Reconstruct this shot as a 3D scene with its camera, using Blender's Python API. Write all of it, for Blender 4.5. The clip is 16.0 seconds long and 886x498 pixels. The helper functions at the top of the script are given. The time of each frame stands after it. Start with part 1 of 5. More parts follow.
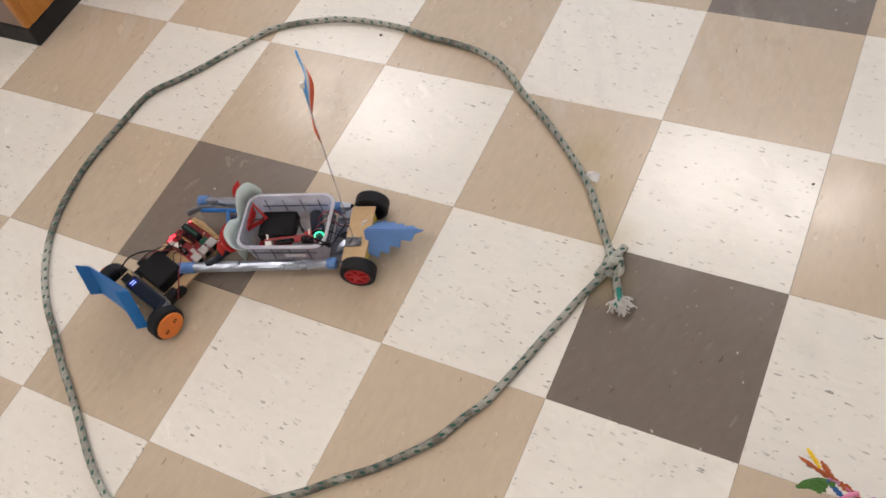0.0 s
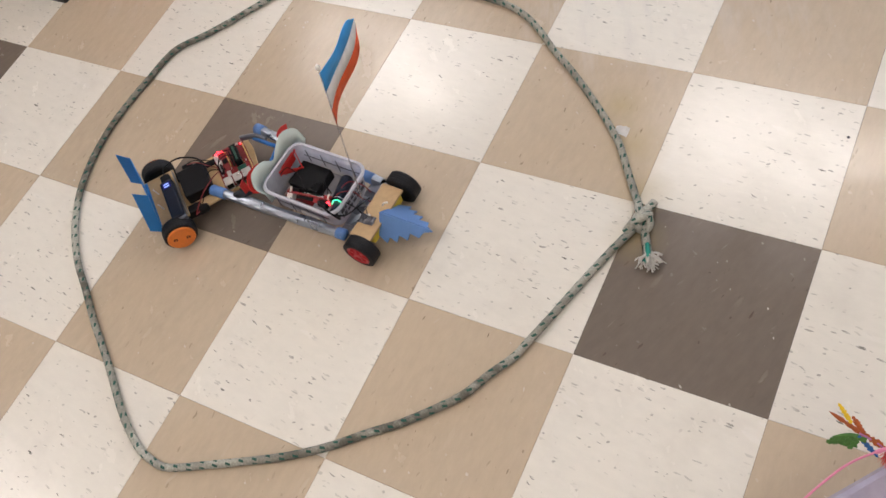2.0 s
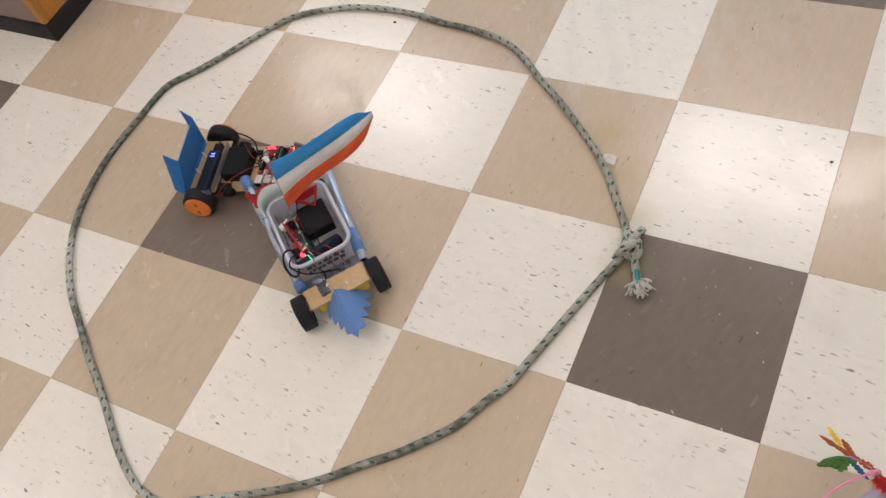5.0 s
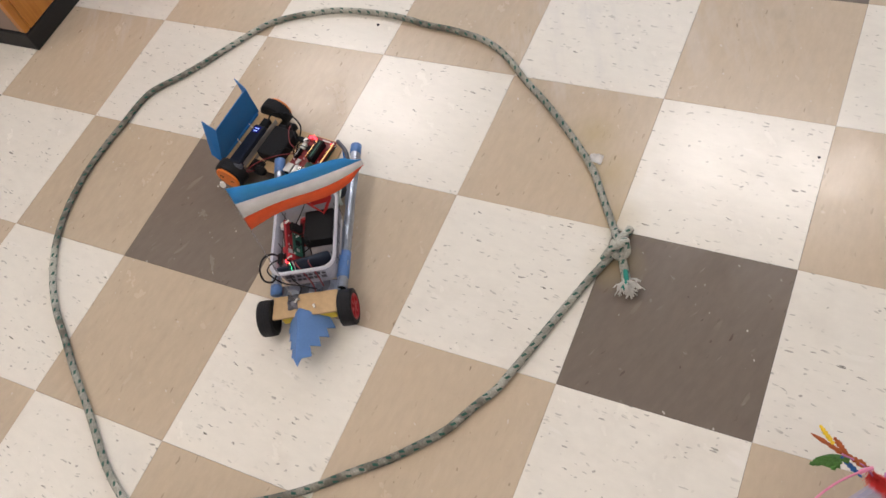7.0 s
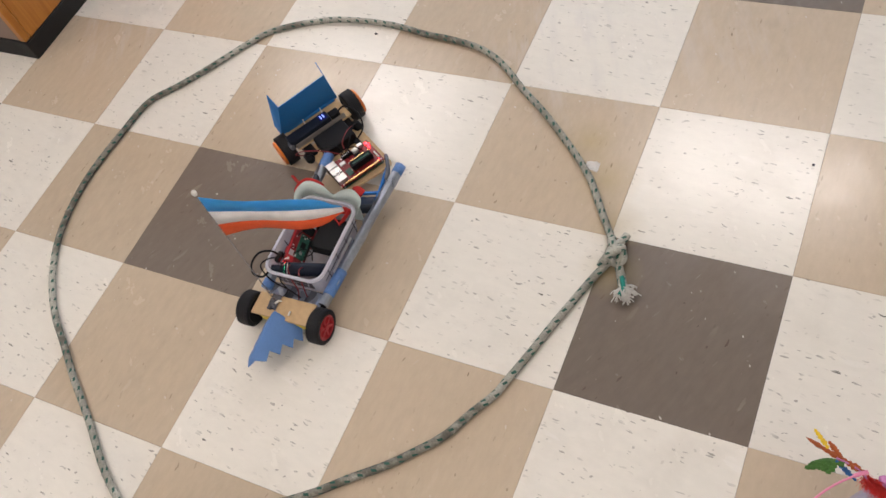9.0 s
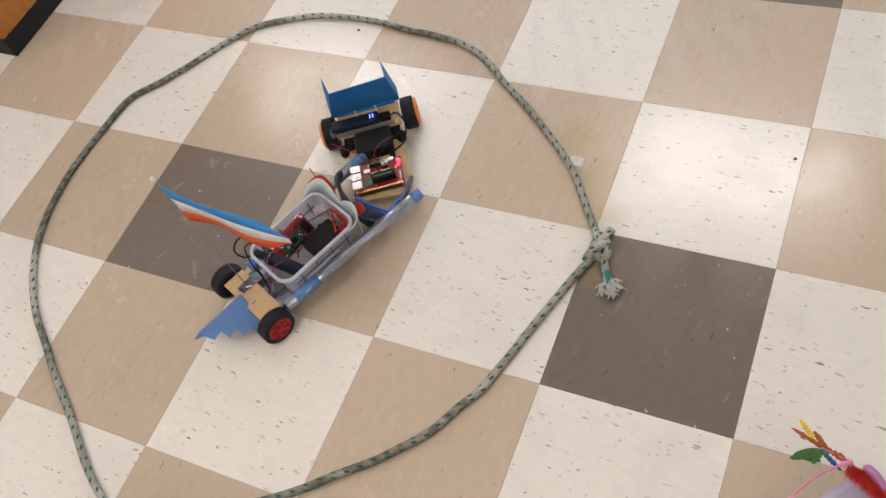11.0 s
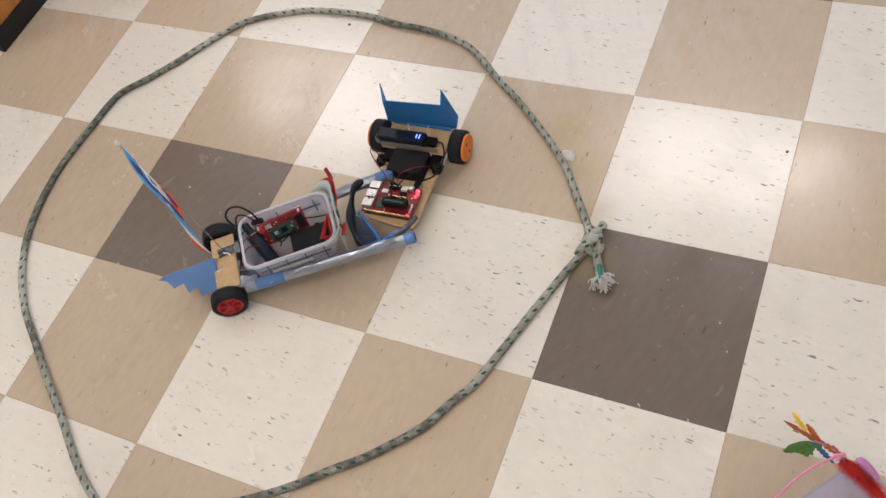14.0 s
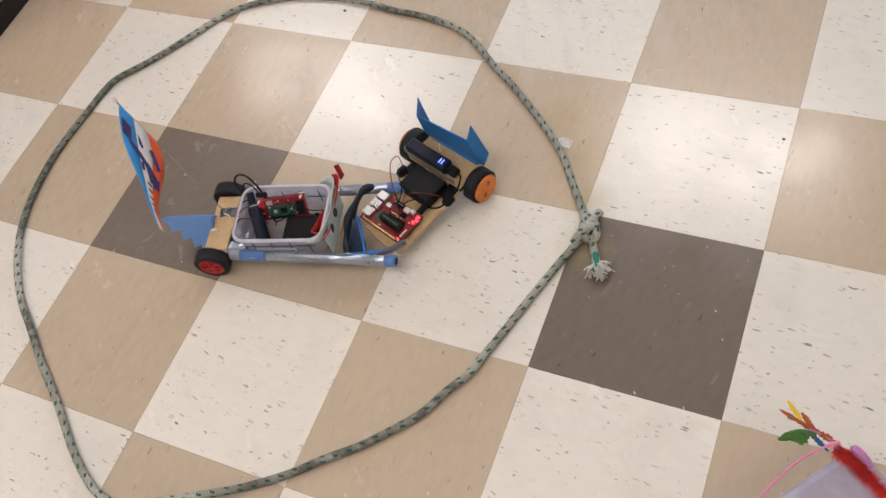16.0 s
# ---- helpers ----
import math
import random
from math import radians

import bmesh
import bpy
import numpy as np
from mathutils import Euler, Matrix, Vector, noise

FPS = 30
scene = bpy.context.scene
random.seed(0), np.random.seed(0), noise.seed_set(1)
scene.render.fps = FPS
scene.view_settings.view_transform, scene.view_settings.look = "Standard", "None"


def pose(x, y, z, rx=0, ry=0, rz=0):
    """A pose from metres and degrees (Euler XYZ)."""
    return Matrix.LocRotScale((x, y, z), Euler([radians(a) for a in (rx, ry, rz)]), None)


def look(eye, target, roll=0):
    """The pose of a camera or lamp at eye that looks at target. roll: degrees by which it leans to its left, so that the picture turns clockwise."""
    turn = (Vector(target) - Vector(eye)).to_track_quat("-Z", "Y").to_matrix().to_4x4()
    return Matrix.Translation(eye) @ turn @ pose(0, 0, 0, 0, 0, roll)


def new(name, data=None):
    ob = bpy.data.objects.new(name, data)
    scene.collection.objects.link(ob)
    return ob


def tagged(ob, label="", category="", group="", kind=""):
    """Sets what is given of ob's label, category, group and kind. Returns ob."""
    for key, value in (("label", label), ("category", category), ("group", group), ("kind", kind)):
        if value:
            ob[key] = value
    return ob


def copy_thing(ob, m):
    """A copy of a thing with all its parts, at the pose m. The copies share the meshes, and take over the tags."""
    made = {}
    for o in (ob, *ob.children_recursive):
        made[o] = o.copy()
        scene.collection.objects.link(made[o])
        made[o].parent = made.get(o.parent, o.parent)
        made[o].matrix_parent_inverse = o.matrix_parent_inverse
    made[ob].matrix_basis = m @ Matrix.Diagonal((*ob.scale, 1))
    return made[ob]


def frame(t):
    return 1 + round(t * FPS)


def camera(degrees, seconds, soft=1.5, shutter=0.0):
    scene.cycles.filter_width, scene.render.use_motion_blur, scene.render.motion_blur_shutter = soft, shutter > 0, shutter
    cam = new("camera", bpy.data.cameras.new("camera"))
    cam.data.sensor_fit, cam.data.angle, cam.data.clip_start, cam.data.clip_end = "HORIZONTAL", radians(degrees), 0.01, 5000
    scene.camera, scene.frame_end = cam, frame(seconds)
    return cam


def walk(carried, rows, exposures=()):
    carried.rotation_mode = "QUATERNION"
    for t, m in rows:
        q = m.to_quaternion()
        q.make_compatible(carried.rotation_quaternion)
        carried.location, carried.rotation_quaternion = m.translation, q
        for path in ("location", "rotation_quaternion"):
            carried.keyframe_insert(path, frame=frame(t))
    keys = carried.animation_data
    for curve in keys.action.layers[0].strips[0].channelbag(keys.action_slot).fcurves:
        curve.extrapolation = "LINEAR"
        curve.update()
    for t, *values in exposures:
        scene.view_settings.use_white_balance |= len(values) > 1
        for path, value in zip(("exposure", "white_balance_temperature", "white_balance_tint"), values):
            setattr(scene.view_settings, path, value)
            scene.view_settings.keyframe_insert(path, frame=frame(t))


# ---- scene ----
cam = camera(52.8, 16.0, 1.5, 0.5)
PATH = [
    (0, (0.34, -0.509, 1.325), (-0.424, 0.374, -0.299), -19.3),
    (0.5, (0.34, -0.515, 1.323), (-0.456, 0.328, -0.307), -21.2),
    (1, (0.336, -0.519, 1.321), (-0.466, 0.285, -0.324), -22.2),
    (1.5, (0.334, -0.514, 1.318), (-0.468, 0.271, -0.338), -22.8),
    (2, (0.337, -0.512, 1.317), (-0.454, 0.273, -0.343), -23.0),
    (2.5, (0.342, -0.512, 1.317), (-0.451, 0.291, -0.334), -22.9),
    (3, (0.337, -0.514, 1.319), (-0.455, 0.293, -0.331), -22.8),
    (3.5, (0.339, -0.509, 1.322), (-0.456, 0.301, -0.325), -22.9),
    (4, (0.342, -0.514, 1.321), (-0.452, 0.316, -0.316), -22.4),
    (4.2, (0.345, -0.509, 1.334), (-0.45, 0.321, -0.303), -22.6),
    (6.5, (0.344, -0.508, 1.324), (-0.447, 0.343, -0.304), -22.7),
    (7, (0.347, -0.498, 1.32), (-0.433, 0.35, -0.315), -23.0),
    (7.5, (0.339, -0.502, 1.325), (-0.426, 0.341, -0.32), -22.6),
    (8, (0.339, -0.507, 1.328), (-0.422, 0.348, -0.312), -21.6),
    (8.5, (0.347, -0.508, 1.329), (-0.428, 0.348, -0.304), -22.1),
    (9, (0.351, -0.506, 1.327), (-0.428, 0.361, -0.299), -22.5),
    (9.5, (0.349, -0.515, 1.323), (-0.412, 0.371, -0.301), -21.6),
    (9.7, (0.345, -0.513, 1.323), (-0.405, 0.359, -0.314), -21.8),
    (12, (0.348, -0.514, 1.324), (-0.391, 0.373, -0.309), -21.2),
    (12.5, (0.353, -0.506, 1.324), (-0.389, 0.374, -0.312), -21.7),
    (13, (0.344, -0.517, 1.324), (-0.384, 0.379, -0.309), -20.7),
    (13.5, (0.348, -0.51, 1.318), (-0.381, 0.38, -0.318), -21.0),
    (14, (0.346, -0.512, 1.316), (-0.379, 0.369, -0.327), -21.1),
    (14.5, (0.345, -0.51, 1.315), (-0.376, 0.356, -0.337), -21.4),
    (15, (0.342, -0.509, 1.319), (-0.371, 0.347, -0.342), -21.5),
    (15.5, (0.344, -0.51, 1.319), (-0.366, 0.345, -0.343), -21.4),
    (16, (0.345, -0.506, 1.318), (-0.366, 0.349, -0.345), -21.4),
]
walk(cam, [(t, look(eye, target, roll)) for t, eye, target, roll in PATH])

# ---- world and light ----
CEILING = 2.7
world = bpy.data.worlds.new("world")
scene.world = world
world.use_nodes = True
world.node_tree.nodes["Background"].inputs[0].default_value = (0.75, 0.85, 1.0, 1)
world.node_tree.nodes["Background"].inputs[1].default_value = 0.3
scene.view_settings.exposure = 0.0
LAMP_POWER = 10.9      # radiance of the ceiling troffers
LAMP_COLOUR = (1.0, 0.905, 0.872, 1)


# ---- materials ----
def material(name):
    m = bpy.data.materials.new(name)
    m.use_nodes = True
    t = m.node_tree
    return m, t, t.nodes["Principled BSDF"]


def math_node(t, op, a, b=None):
    n = t.nodes.new("ShaderNodeMath")
    n.operation = op
    for i, v in enumerate((a, b)):
        if v is None:
            continue
        if isinstance(v, (int, float)):
            n.inputs[i].default_value = v
        else:
            t.links.new(v, n.inputs[i])
    return n.outputs[0]


def mix_colour(t, fac, a, b, blend="MIX"):
    n = t.nodes.new("ShaderNodeMix")
    n.data_type, n.blend_type = "RGBA", blend
    for i, v in ((0, fac), (6, a), (7, b)):
        if isinstance(v, (int, float)):
            n.inputs[i].default_value = v
        elif isinstance(v, tuple):
            n.inputs[i].default_value = (*v[:3], 1)
        else:
            t.links.new(v, n.inputs[i])
    return n.outputs[2]


def ramp(t, value, low, high):
    n = t.nodes.new("ShaderNodeMapRange")
    n.inputs[1].default_value, n.inputs[2].default_value = low, high
    t.links.new(value, n.inputs[0])
    return n.outputs[0]


def noise_node(t, vector, scale, detail=3.0, rough=0.55):
    n = t.nodes.new("ShaderNodeTexNoise")
    n.inputs["Scale"].default_value, n.inputs["Detail"].default_value, n.inputs["Roughness"].default_value = scale, detail, rough
    if vector is not None:
        t.links.new(vector, n.inputs["Vector"])
    return n.outputs[0]


def scaled(t, vector, sx, sy, sz, turn=0.0):
    n = t.nodes.new("ShaderNodeMapping")
    n.vector_type = "TEXTURE"
    n.inputs["Scale"].default_value = (1 / sx, 1 / sy, 1 / sz)
    n.inputs["Rotation"].default_value = (0, 0, radians(turn))
    t.links.new(vector, n.inputs["Vector"])
    return n.outputs[0]


def bump(t, bsdf, height, strength=0.2, distance=0.001):
    n = t.nodes.new("ShaderNodeBump")
    n.inputs["Strength"].default_value, n.inputs["Distance"].default_value = strength, distance
    t.links.new(height, n.inputs["Height"])
    t.links.new(n.outputs[0], bsdf.inputs["Normal"])


def plain(name, colour, rough=0.5, metal=0.0, vary=0.12, scale=60.0, relief=0.15, glow=None, power=0.0, alpha=1.0, through_light=0.0):
    """A surface of one base colour with grain and stains at two scales."""
    m, t, b = material(name)
    at = t.nodes.new("ShaderNodeTexCoord").outputs["Object"]
    fine, wide = noise_node(t, at, scale * 4, 4), noise_node(t, at, scale * 0.6, 3)
    both = math_node(t, "ADD", math_node(t, "MULTIPLY", fine, 0.4), math_node(t, "MULTIPLY", wide, 0.6))
    f = ramp(t, both, 0.3, 0.7)
    dark = tuple(c * (1 - vary) for c in colour)
    light = tuple(min(1, c * (1 + vary)) for c in colour)
    t.links.new(mix_colour(t, f, dark, light), b.inputs["Base Color"])
    r = math_node(t, "ADD", math_node(t, "MULTIPLY", wide, 0.2), rough - 0.1)
    t.links.new(r, b.inputs["Roughness"])
    b.inputs["Metallic"].default_value = metal
    b.inputs["Alpha"].default_value = alpha
    b.inputs["Transmission Weight"].default_value = through_light
    if glow:
        b.inputs["Emission Color"].default_value = (*glow, 1)
        b.inputs["Emission Strength"].default_value = power
    if relief:
        bump(t, b, fine, relief)
    return m


def tile_material(name, base, fleck, pale, turn, keep, pale_keep, vary):
    """Waxed vinyl composition tile: streaked flecks, mottling, scuffs and a rippled gloss."""
    m, t, b = material(name)
    info = t.nodes.new("ShaderNodeObjectInfo").outputs["Random"]
    geo = t.nodes.new("ShaderNodeNewGeometry")
    pos = geo.outputs["Position"]
    shift = t.nodes.new("ShaderNodeCombineXYZ")
    t.links.new(math_node(t, "MULTIPLY", info, 37.0), shift.inputs[0])
    t.links.new(math_node(t, "MULTIPLY", info, 91.0), shift.inputs[1])
    own = t.nodes.new("ShaderNodeVectorMath")
    t.links.new(pos, own.inputs[0]), t.links.new(shift.outputs[0], own.inputs[1])
    own = own.outputs[0]
    warp = t.nodes.new("ShaderNodeTexNoise")
    warp.inputs["Scale"].default_value = 45
    t.links.new(own, warp.inputs["Vector"])
    wv = t.nodes.new("ShaderNodeVectorMath")
    wv.operation = "MULTIPLY_ADD"
    wv.inputs[1].default_value = (0.012, 0.012, 0)
    t.links.new(warp.outputs["Color"], wv.inputs[0]), t.links.new(own, wv.inputs[2])

    def flecks(sx, sy, kept, size, angle):
        v = t.nodes.new("ShaderNodeTexVoronoi")
        v.voronoi_dimensions = "2D"
        v.inputs["Scale"].default_value = 1
        t.links.new(scaled(t, wv.outputs[0], sx, sy, 1, angle), v.inputs["Vector"])
        sep = t.nodes.new("ShaderNodeSeparateColor")
        t.links.new(v.outputs["Color"], sep.inputs[0])
        chosen = math_node(t, "LESS_THAN", sep.outputs[0], kept)
        small = math_node(t, "MULTIPLY", sep.outputs[1], size)
        edge = math_node(t, "SUBTRACT", small, v.outputs["Distance"])
        inside = ramp(t, edge, 0.0, 0.10)
        return math_node(t, "MULTIPLY", chosen, math_node(t, "MULTIPLY", inside, sep.outputs[2]))

    group = ramp(t, noise_node(t, own, 14, 2), 0.42, 0.62)
    dark = math_node(t, "MULTIPLY", flecks(66, 290, keep, 0.55, turn), group)
    dots = flecks(120, 190, keep * 0.35, 0.45, turn + 20)
    light = math_node(t, "MULTIPLY", flecks(26, 120, pale_keep, 0.75, turn), ramp(t, noise_node(t, own, 9, 2), 0.4, 0.65))
    mottle = ramp(t, noise_node(t, scaled(t, own, 30, 75, 30, turn), 1.0, 4, 0.6), 0.3, 0.7)
    wide = ramp(t, noise_node(t, pos, 3.2, 3), 0.3, 0.7)
    low = tuple(c * (1 - vary) for c in base)
    colour = mix_colour(t, mottle, low, base)
    colour = mix_colour(t, math_node(t, "MULTIPLY", light, 0.55), colour, pale)
    colour = mix_colour(t, math_node(t, "MULTIPLY", dark, 0.95), colour, fleck)
    colour = mix_colour(t, math_node(t, "MULTIPLY", dots, 0.55), colour, fleck)
    specks = flecks(95, 170, 0.020, 0.38, turn + 50)
    colour = mix_colour(t, math_node(t, "MULTIPLY", specks, 0.85), colour, (0.66, 0.62, 0.56))
    # each tile's own shade
    shade = math_node(t, "ADD", math_node(t, "MULTIPLY", info, 0.07), 0.95)
    grey = t.nodes.new("ShaderNodeCombineColor")
    for i in range(3):
        t.links.new(shade, grey.inputs[i])
    colour = mix_colour(t, 1.0, colour, grey.outputs[0], "MULTIPLY")
    # worn film of dirt and scuffs across tiles
    dirt = math_node(t, "MULTIPLY", ramp(t, noise_node(t, pos, 6.5, 5, 0.65), 0.52, 0.8), 0.16)
    colour = mix_colour(t, dirt, colour, (0.22, 0.18, 0.13))
    scuff = math_node(t, "MULTIPLY", ramp(t, noise_node(t, scaled(t, pos, 18, 150, 18, 63), 1.0, 2), 0.68, 0.78), 0.18)
    colour = mix_colour(t, scuff, colour, (0.62, 0.58, 0.52))
    # smeared wax and a yellowed stain at the rope's edge
    smear = ramp(t, noise_node(t, scaled(t, pos, 26, 5, 10, 24), 1.0, 3, 0.6), 0.48, 0.66)
    for centre, reach, strength in (((-0.20, 0.74, 0), 0.26, 0.42), ((-1.36, 0.62, 0), 0.22, 0.30), ((0.10, 0.80, 0), 0.20, 0.20)):
        d = t.nodes.new("ShaderNodeVectorMath")
        d.operation = "DISTANCE"
        d.inputs[1].default_value = centre
        t.links.new(pos, d.inputs[0])
        near = ramp_to(t, d.outputs["Value"], reach * 0.3, reach, strength, 0.0)
        colour = mix_colour(t, math_node(t, "MULTIPLY", near, smear), colour, (0.66, 0.63, 0.60))
    for centre, reach in (((-0.045, 0.42, 0), 0.07), ((-0.10, 0.50, 0), 0.06), ((0.0, 0.33, 0), 0.06), ((0.02, 0.235, 0), 0.06)):
        d = t.nodes.new("ShaderNodeVectorMath")
        d.operation = "DISTANCE"
        d.inputs[1].default_value = centre
        t.links.new(pos, d.inputs[0])
        near = ramp_to(t, d.outputs["Value"], 0.0, reach, 0.40, 0.0)
        colour = mix_colour(t, near, colour, (0.42, 0.33, 0.14))
    t.links.new(colour, b.inputs["Base Color"])
    streak = noise_node(t, scaled(t, pos, 34, 9, 10, 40), 1.0, 4, 0.6)
    film = math_node(t, "ADD", math_node(t, "MULTIPLY", noise_node(t, pos, 13, 4, 0.6), 0.6), math_node(t, "MULTIPLY", streak, 0.4))
    t.links.new(ramp_to(t, film, 0.34, 0.64, 0.10, 0.29), b.inputs["Roughness"])
    b.inputs["Specular IOR Level"].default_value = 0.5
    ripple = math_node(t, "ADD", noise_node(t, pos, 42, 2), math_node(t, "MULTIPLY", noise_node(t, pos, 7, 2), 2.2))
    bump(t, b, ripple, 0.22, 0.0012)
    return m


def ramp_to(t, value, a, b, c, d):
    n = t.nodes.new("ShaderNodeMapRange")
    for i, v in enumerate((a, b, c, d), 1):
        n.inputs[i].default_value = v
    t.links.new(value, n.inputs[0])
    return n.outputs[0]


WHITE_TILE = tile_material("white_tile", (0.80, 0.765, 0.69), (0.13, 0.125, 0.105), (0.86, 0.83, 0.78), -8, 0.14, 0.10, 0.05)
BEIGE_TILE = tile_material("beige_tile", (0.55, 0.452, 0.335), (0.22, 0.17, 0.12), (0.60, 0.52, 0.42), 88, 0.035, 0.06, 0.09)
DARK_TILE = tile_material("dark_tile", (0.190, 0.156, 0.128), (0.08, 0.05, 0.04), (0.30, 0.26, 0.22), 70, 0.03, 0.05, 0.12)
SLAB = plain("floor_slab_concrete", (0.05, 0.045, 0.04), 0.9)
WALL_PAINT = plain("cream_wall_paint", (0.80, 0.77, 0.72), 0.8, scale=8, vary=0.05)
CEILING_WHITE = plain("white_ceiling_board", (0.84, 0.83, 0.81), 0.9, scale=20, vary=0.06)
DIFFUSER = plain("lamp_diffuser", (0.9, 0.9, 0.9), 0.5, glow=LAMP_COLOUR[:3], power=LAMP_POWER, relief=0)
LAMP_FRAME = plain("lamp_frame_white", (0.75, 0.75, 0.74), 0.5)
RUBBER = plain("black_rubber", (0.018, 0.018, 0.02), 0.55, vary=0.3, relief=0.3)
RED_PLASTIC = plain("red_plastic", (0.40, 0.018, 0.025), 0.45)
ORANGE = plain("orange_plastic", (0.78, 0.21, 0.035), 0.5)
YELLOW = plain("yellow_plastic", (0.70, 0.52, 0.04), 0.45)
PLY = plain("plywood", (0.52, 0.36, 0.19), 0.6, vary=0.18, scale=25)
BLUE_FOAM = plain("blue_foam_sheet", (0.115, 0.235, 0.50), 0.75, vary=0.08)
BLUE_CARD = plain("bright_blue_card", (0.014, 0.17, 0.49), 0.55, vary=0.08)
BRIGHT_TAPE = plain("bright_blue_tape", (0.02, 0.16, 0.50), 0.42, vary=0.25, relief=0.4)
NAVY_TAPE = plain("navy_tape", (0.018, 0.035, 0.085), 0.5, vary=0.35, relief=0.4)
BRASS = plain("gold_pins", (0.72, 0.50, 0.22), 0.25, metal=1.0)
BLUE_TAPE = plain("blue_painters_tape", (0.10, 0.22, 0.50), 0.42, vary=0.25, relief=0.4)
SLING = plain("dark_blue_tape", (0.012, 0.018, 0.030), 0.5, vary=0.4, relief=0.4)
FOIL = plain("silver_duct_tape", (0.36, 0.40, 0.47), 0.30, metal=0.9, vary=0.2, scale=40, relief=0.35)
LUMP_TAPE = plain("crumpled_grey_tape", (0.10, 0.10, 0.115), 0.28, metal=0.6, vary=0.35, relief=0.5)
GREY_TAPE = plain("grey_tape", (0.13, 0.14, 0.17), 0.4, metal=0.3, vary=0.3, relief=0.5)
BLACK = plain("black_plastic", (0.008, 0.008, 0.009), 0.55, vary=0.3)
NAVY = plain("dark_navy_shell", (0.012, 0.016, 0.028), 0.32, vary=0.2)
for shell in (BLACK, NAVY, RUBBER):
    shell.node_tree.nodes["Principled BSDF"].inputs["Specular IOR Level"].default_value = 0.16
RED_BOARD = plain("red_circuit_board", (0.20, 0.010, 0.014), 0.32, vary=0.35, scale=90)
GREEN_CHIP = plain("green_circuit", (0.012, 0.075, 0.05), 0.4, vary=0.4, scale=120)
WHITE_PLASTIC = plain("white_plastic", (0.75, 0.73, 0.68), 0.4)
STEEL = plain("steel", (0.62, 0.61, 0.60), 0.3, metal=1.0)
RED_FELT = plain("red_card", (0.50, 0.022, 0.02), 0.7)
LOBE = plain("pale_grey_green_foam", (0.52, 0.60, 0.57), 0.7, vary=0.06)
RED_WIRE = plain("red_wire", (0.20, 0.012, 0.015), 0.5)
INK = plain("black_ink", (0.03, 0.03, 0.04), 0.6)
RED_GLOW = plain("red_led", (0.8, 0.05, 0.05), 0.3, glow=(1.0, 0.025, 0.04), power=6.0, relief=0)
GREEN_GLOW = plain("green_led", (0.1, 0.8, 0.5), 0.3, glow=(0.05, 1.0, 0.45), power=1.5, relief=0)
SCREEN = plain("blue_display", (0.008, 0.008, 0.04), 0.2, glow=(0.03, 0.05, 0.8), power=0.16, relief=0)
SCREEN_MARK = plain("display_digits", (0.1, 0.2, 0.9), 0.2, glow=(0.40, 0.52, 1.0), power=1.2, relief=0)
FLAG_PURPLE = plain("flag_purple_ink", (0.045, 0.03, 0.16), 0.7, vary=0.4)
PLINTH = plain("black_vinyl_base", (0.006, 0.005, 0.005), 0.65)
GREY_PANEL = plain("grey_brown_laminate", (0.25, 0.18, 0.15), 0.6, vary=0.1, scale=15)
PINK = plain("pink_plastic", (0.78, 0.26, 0.42), 0.4)
YARN = plain("frayed_yarn", (0.58, 0.56, 0.52), 0.9)
GREEN_YARN = plain("green_tracer_yarn", (0.015, 0.24, 0.19), 0.8)


def milky(name, colour, clear, rough=0.35):
    """Translucent moulded plastic: part clear, part cloudy."""
    m, t, b = material(name)
    at = t.nodes.new("ShaderNodeTexCoord").outputs["Object"]
    b.inputs["Base Color"].default_value = (*colour, 1)
    b.inputs["Roughness"].default_value = rough
    tr = t.nodes.new("ShaderNodeBsdfTransparent")
    tr.inputs[0].default_value = (0.96, 0.96, 0.98, 1)
    tl = t.nodes.new("ShaderNodeBsdfTranslucent")
    tl.inputs[0].default_value = (*colour, 1)
    half, mix = t.nodes.new("ShaderNodeMixShader"), t.nodes.new("ShaderNodeMixShader")
    half.inputs[0].default_value = 0.45
    t.links.new(b.outputs[0], half.inputs[1]), t.links.new(tl.outputs[0], half.inputs[2])
    t.links.new(ramp_to(t, noise_node(t, at, 30, 3), 0.2, 0.8, clear - 0.1, clear + 0.1), mix.inputs[0])
    t.links.new(half.outputs[0], mix.inputs[1]), t.links.new(tr.outputs[0], mix.inputs[2])
    t.links.new(mix.outputs[0], t.nodes["Material Output"].inputs[0])
    bump(t, b, noise_node(t, at, 150, 3), 0.1)
    return m


CLEAR_STRIP = milky("clear_strip", (0.42, 0.40, 0.37), 0.35)
TUB_PLASTIC = milky("milky_tub_plastic", (0.74, 0.75, 0.84), 0.60)
RIM_PLASTIC = milky("milky_rim_plastic", (0.80, 0.80, 0.87), 0.08)
LILAC_PLASTIC = milky("lilac_clear_plastic", (0.66, 0.62, 0.74), 0.42, 0.1)


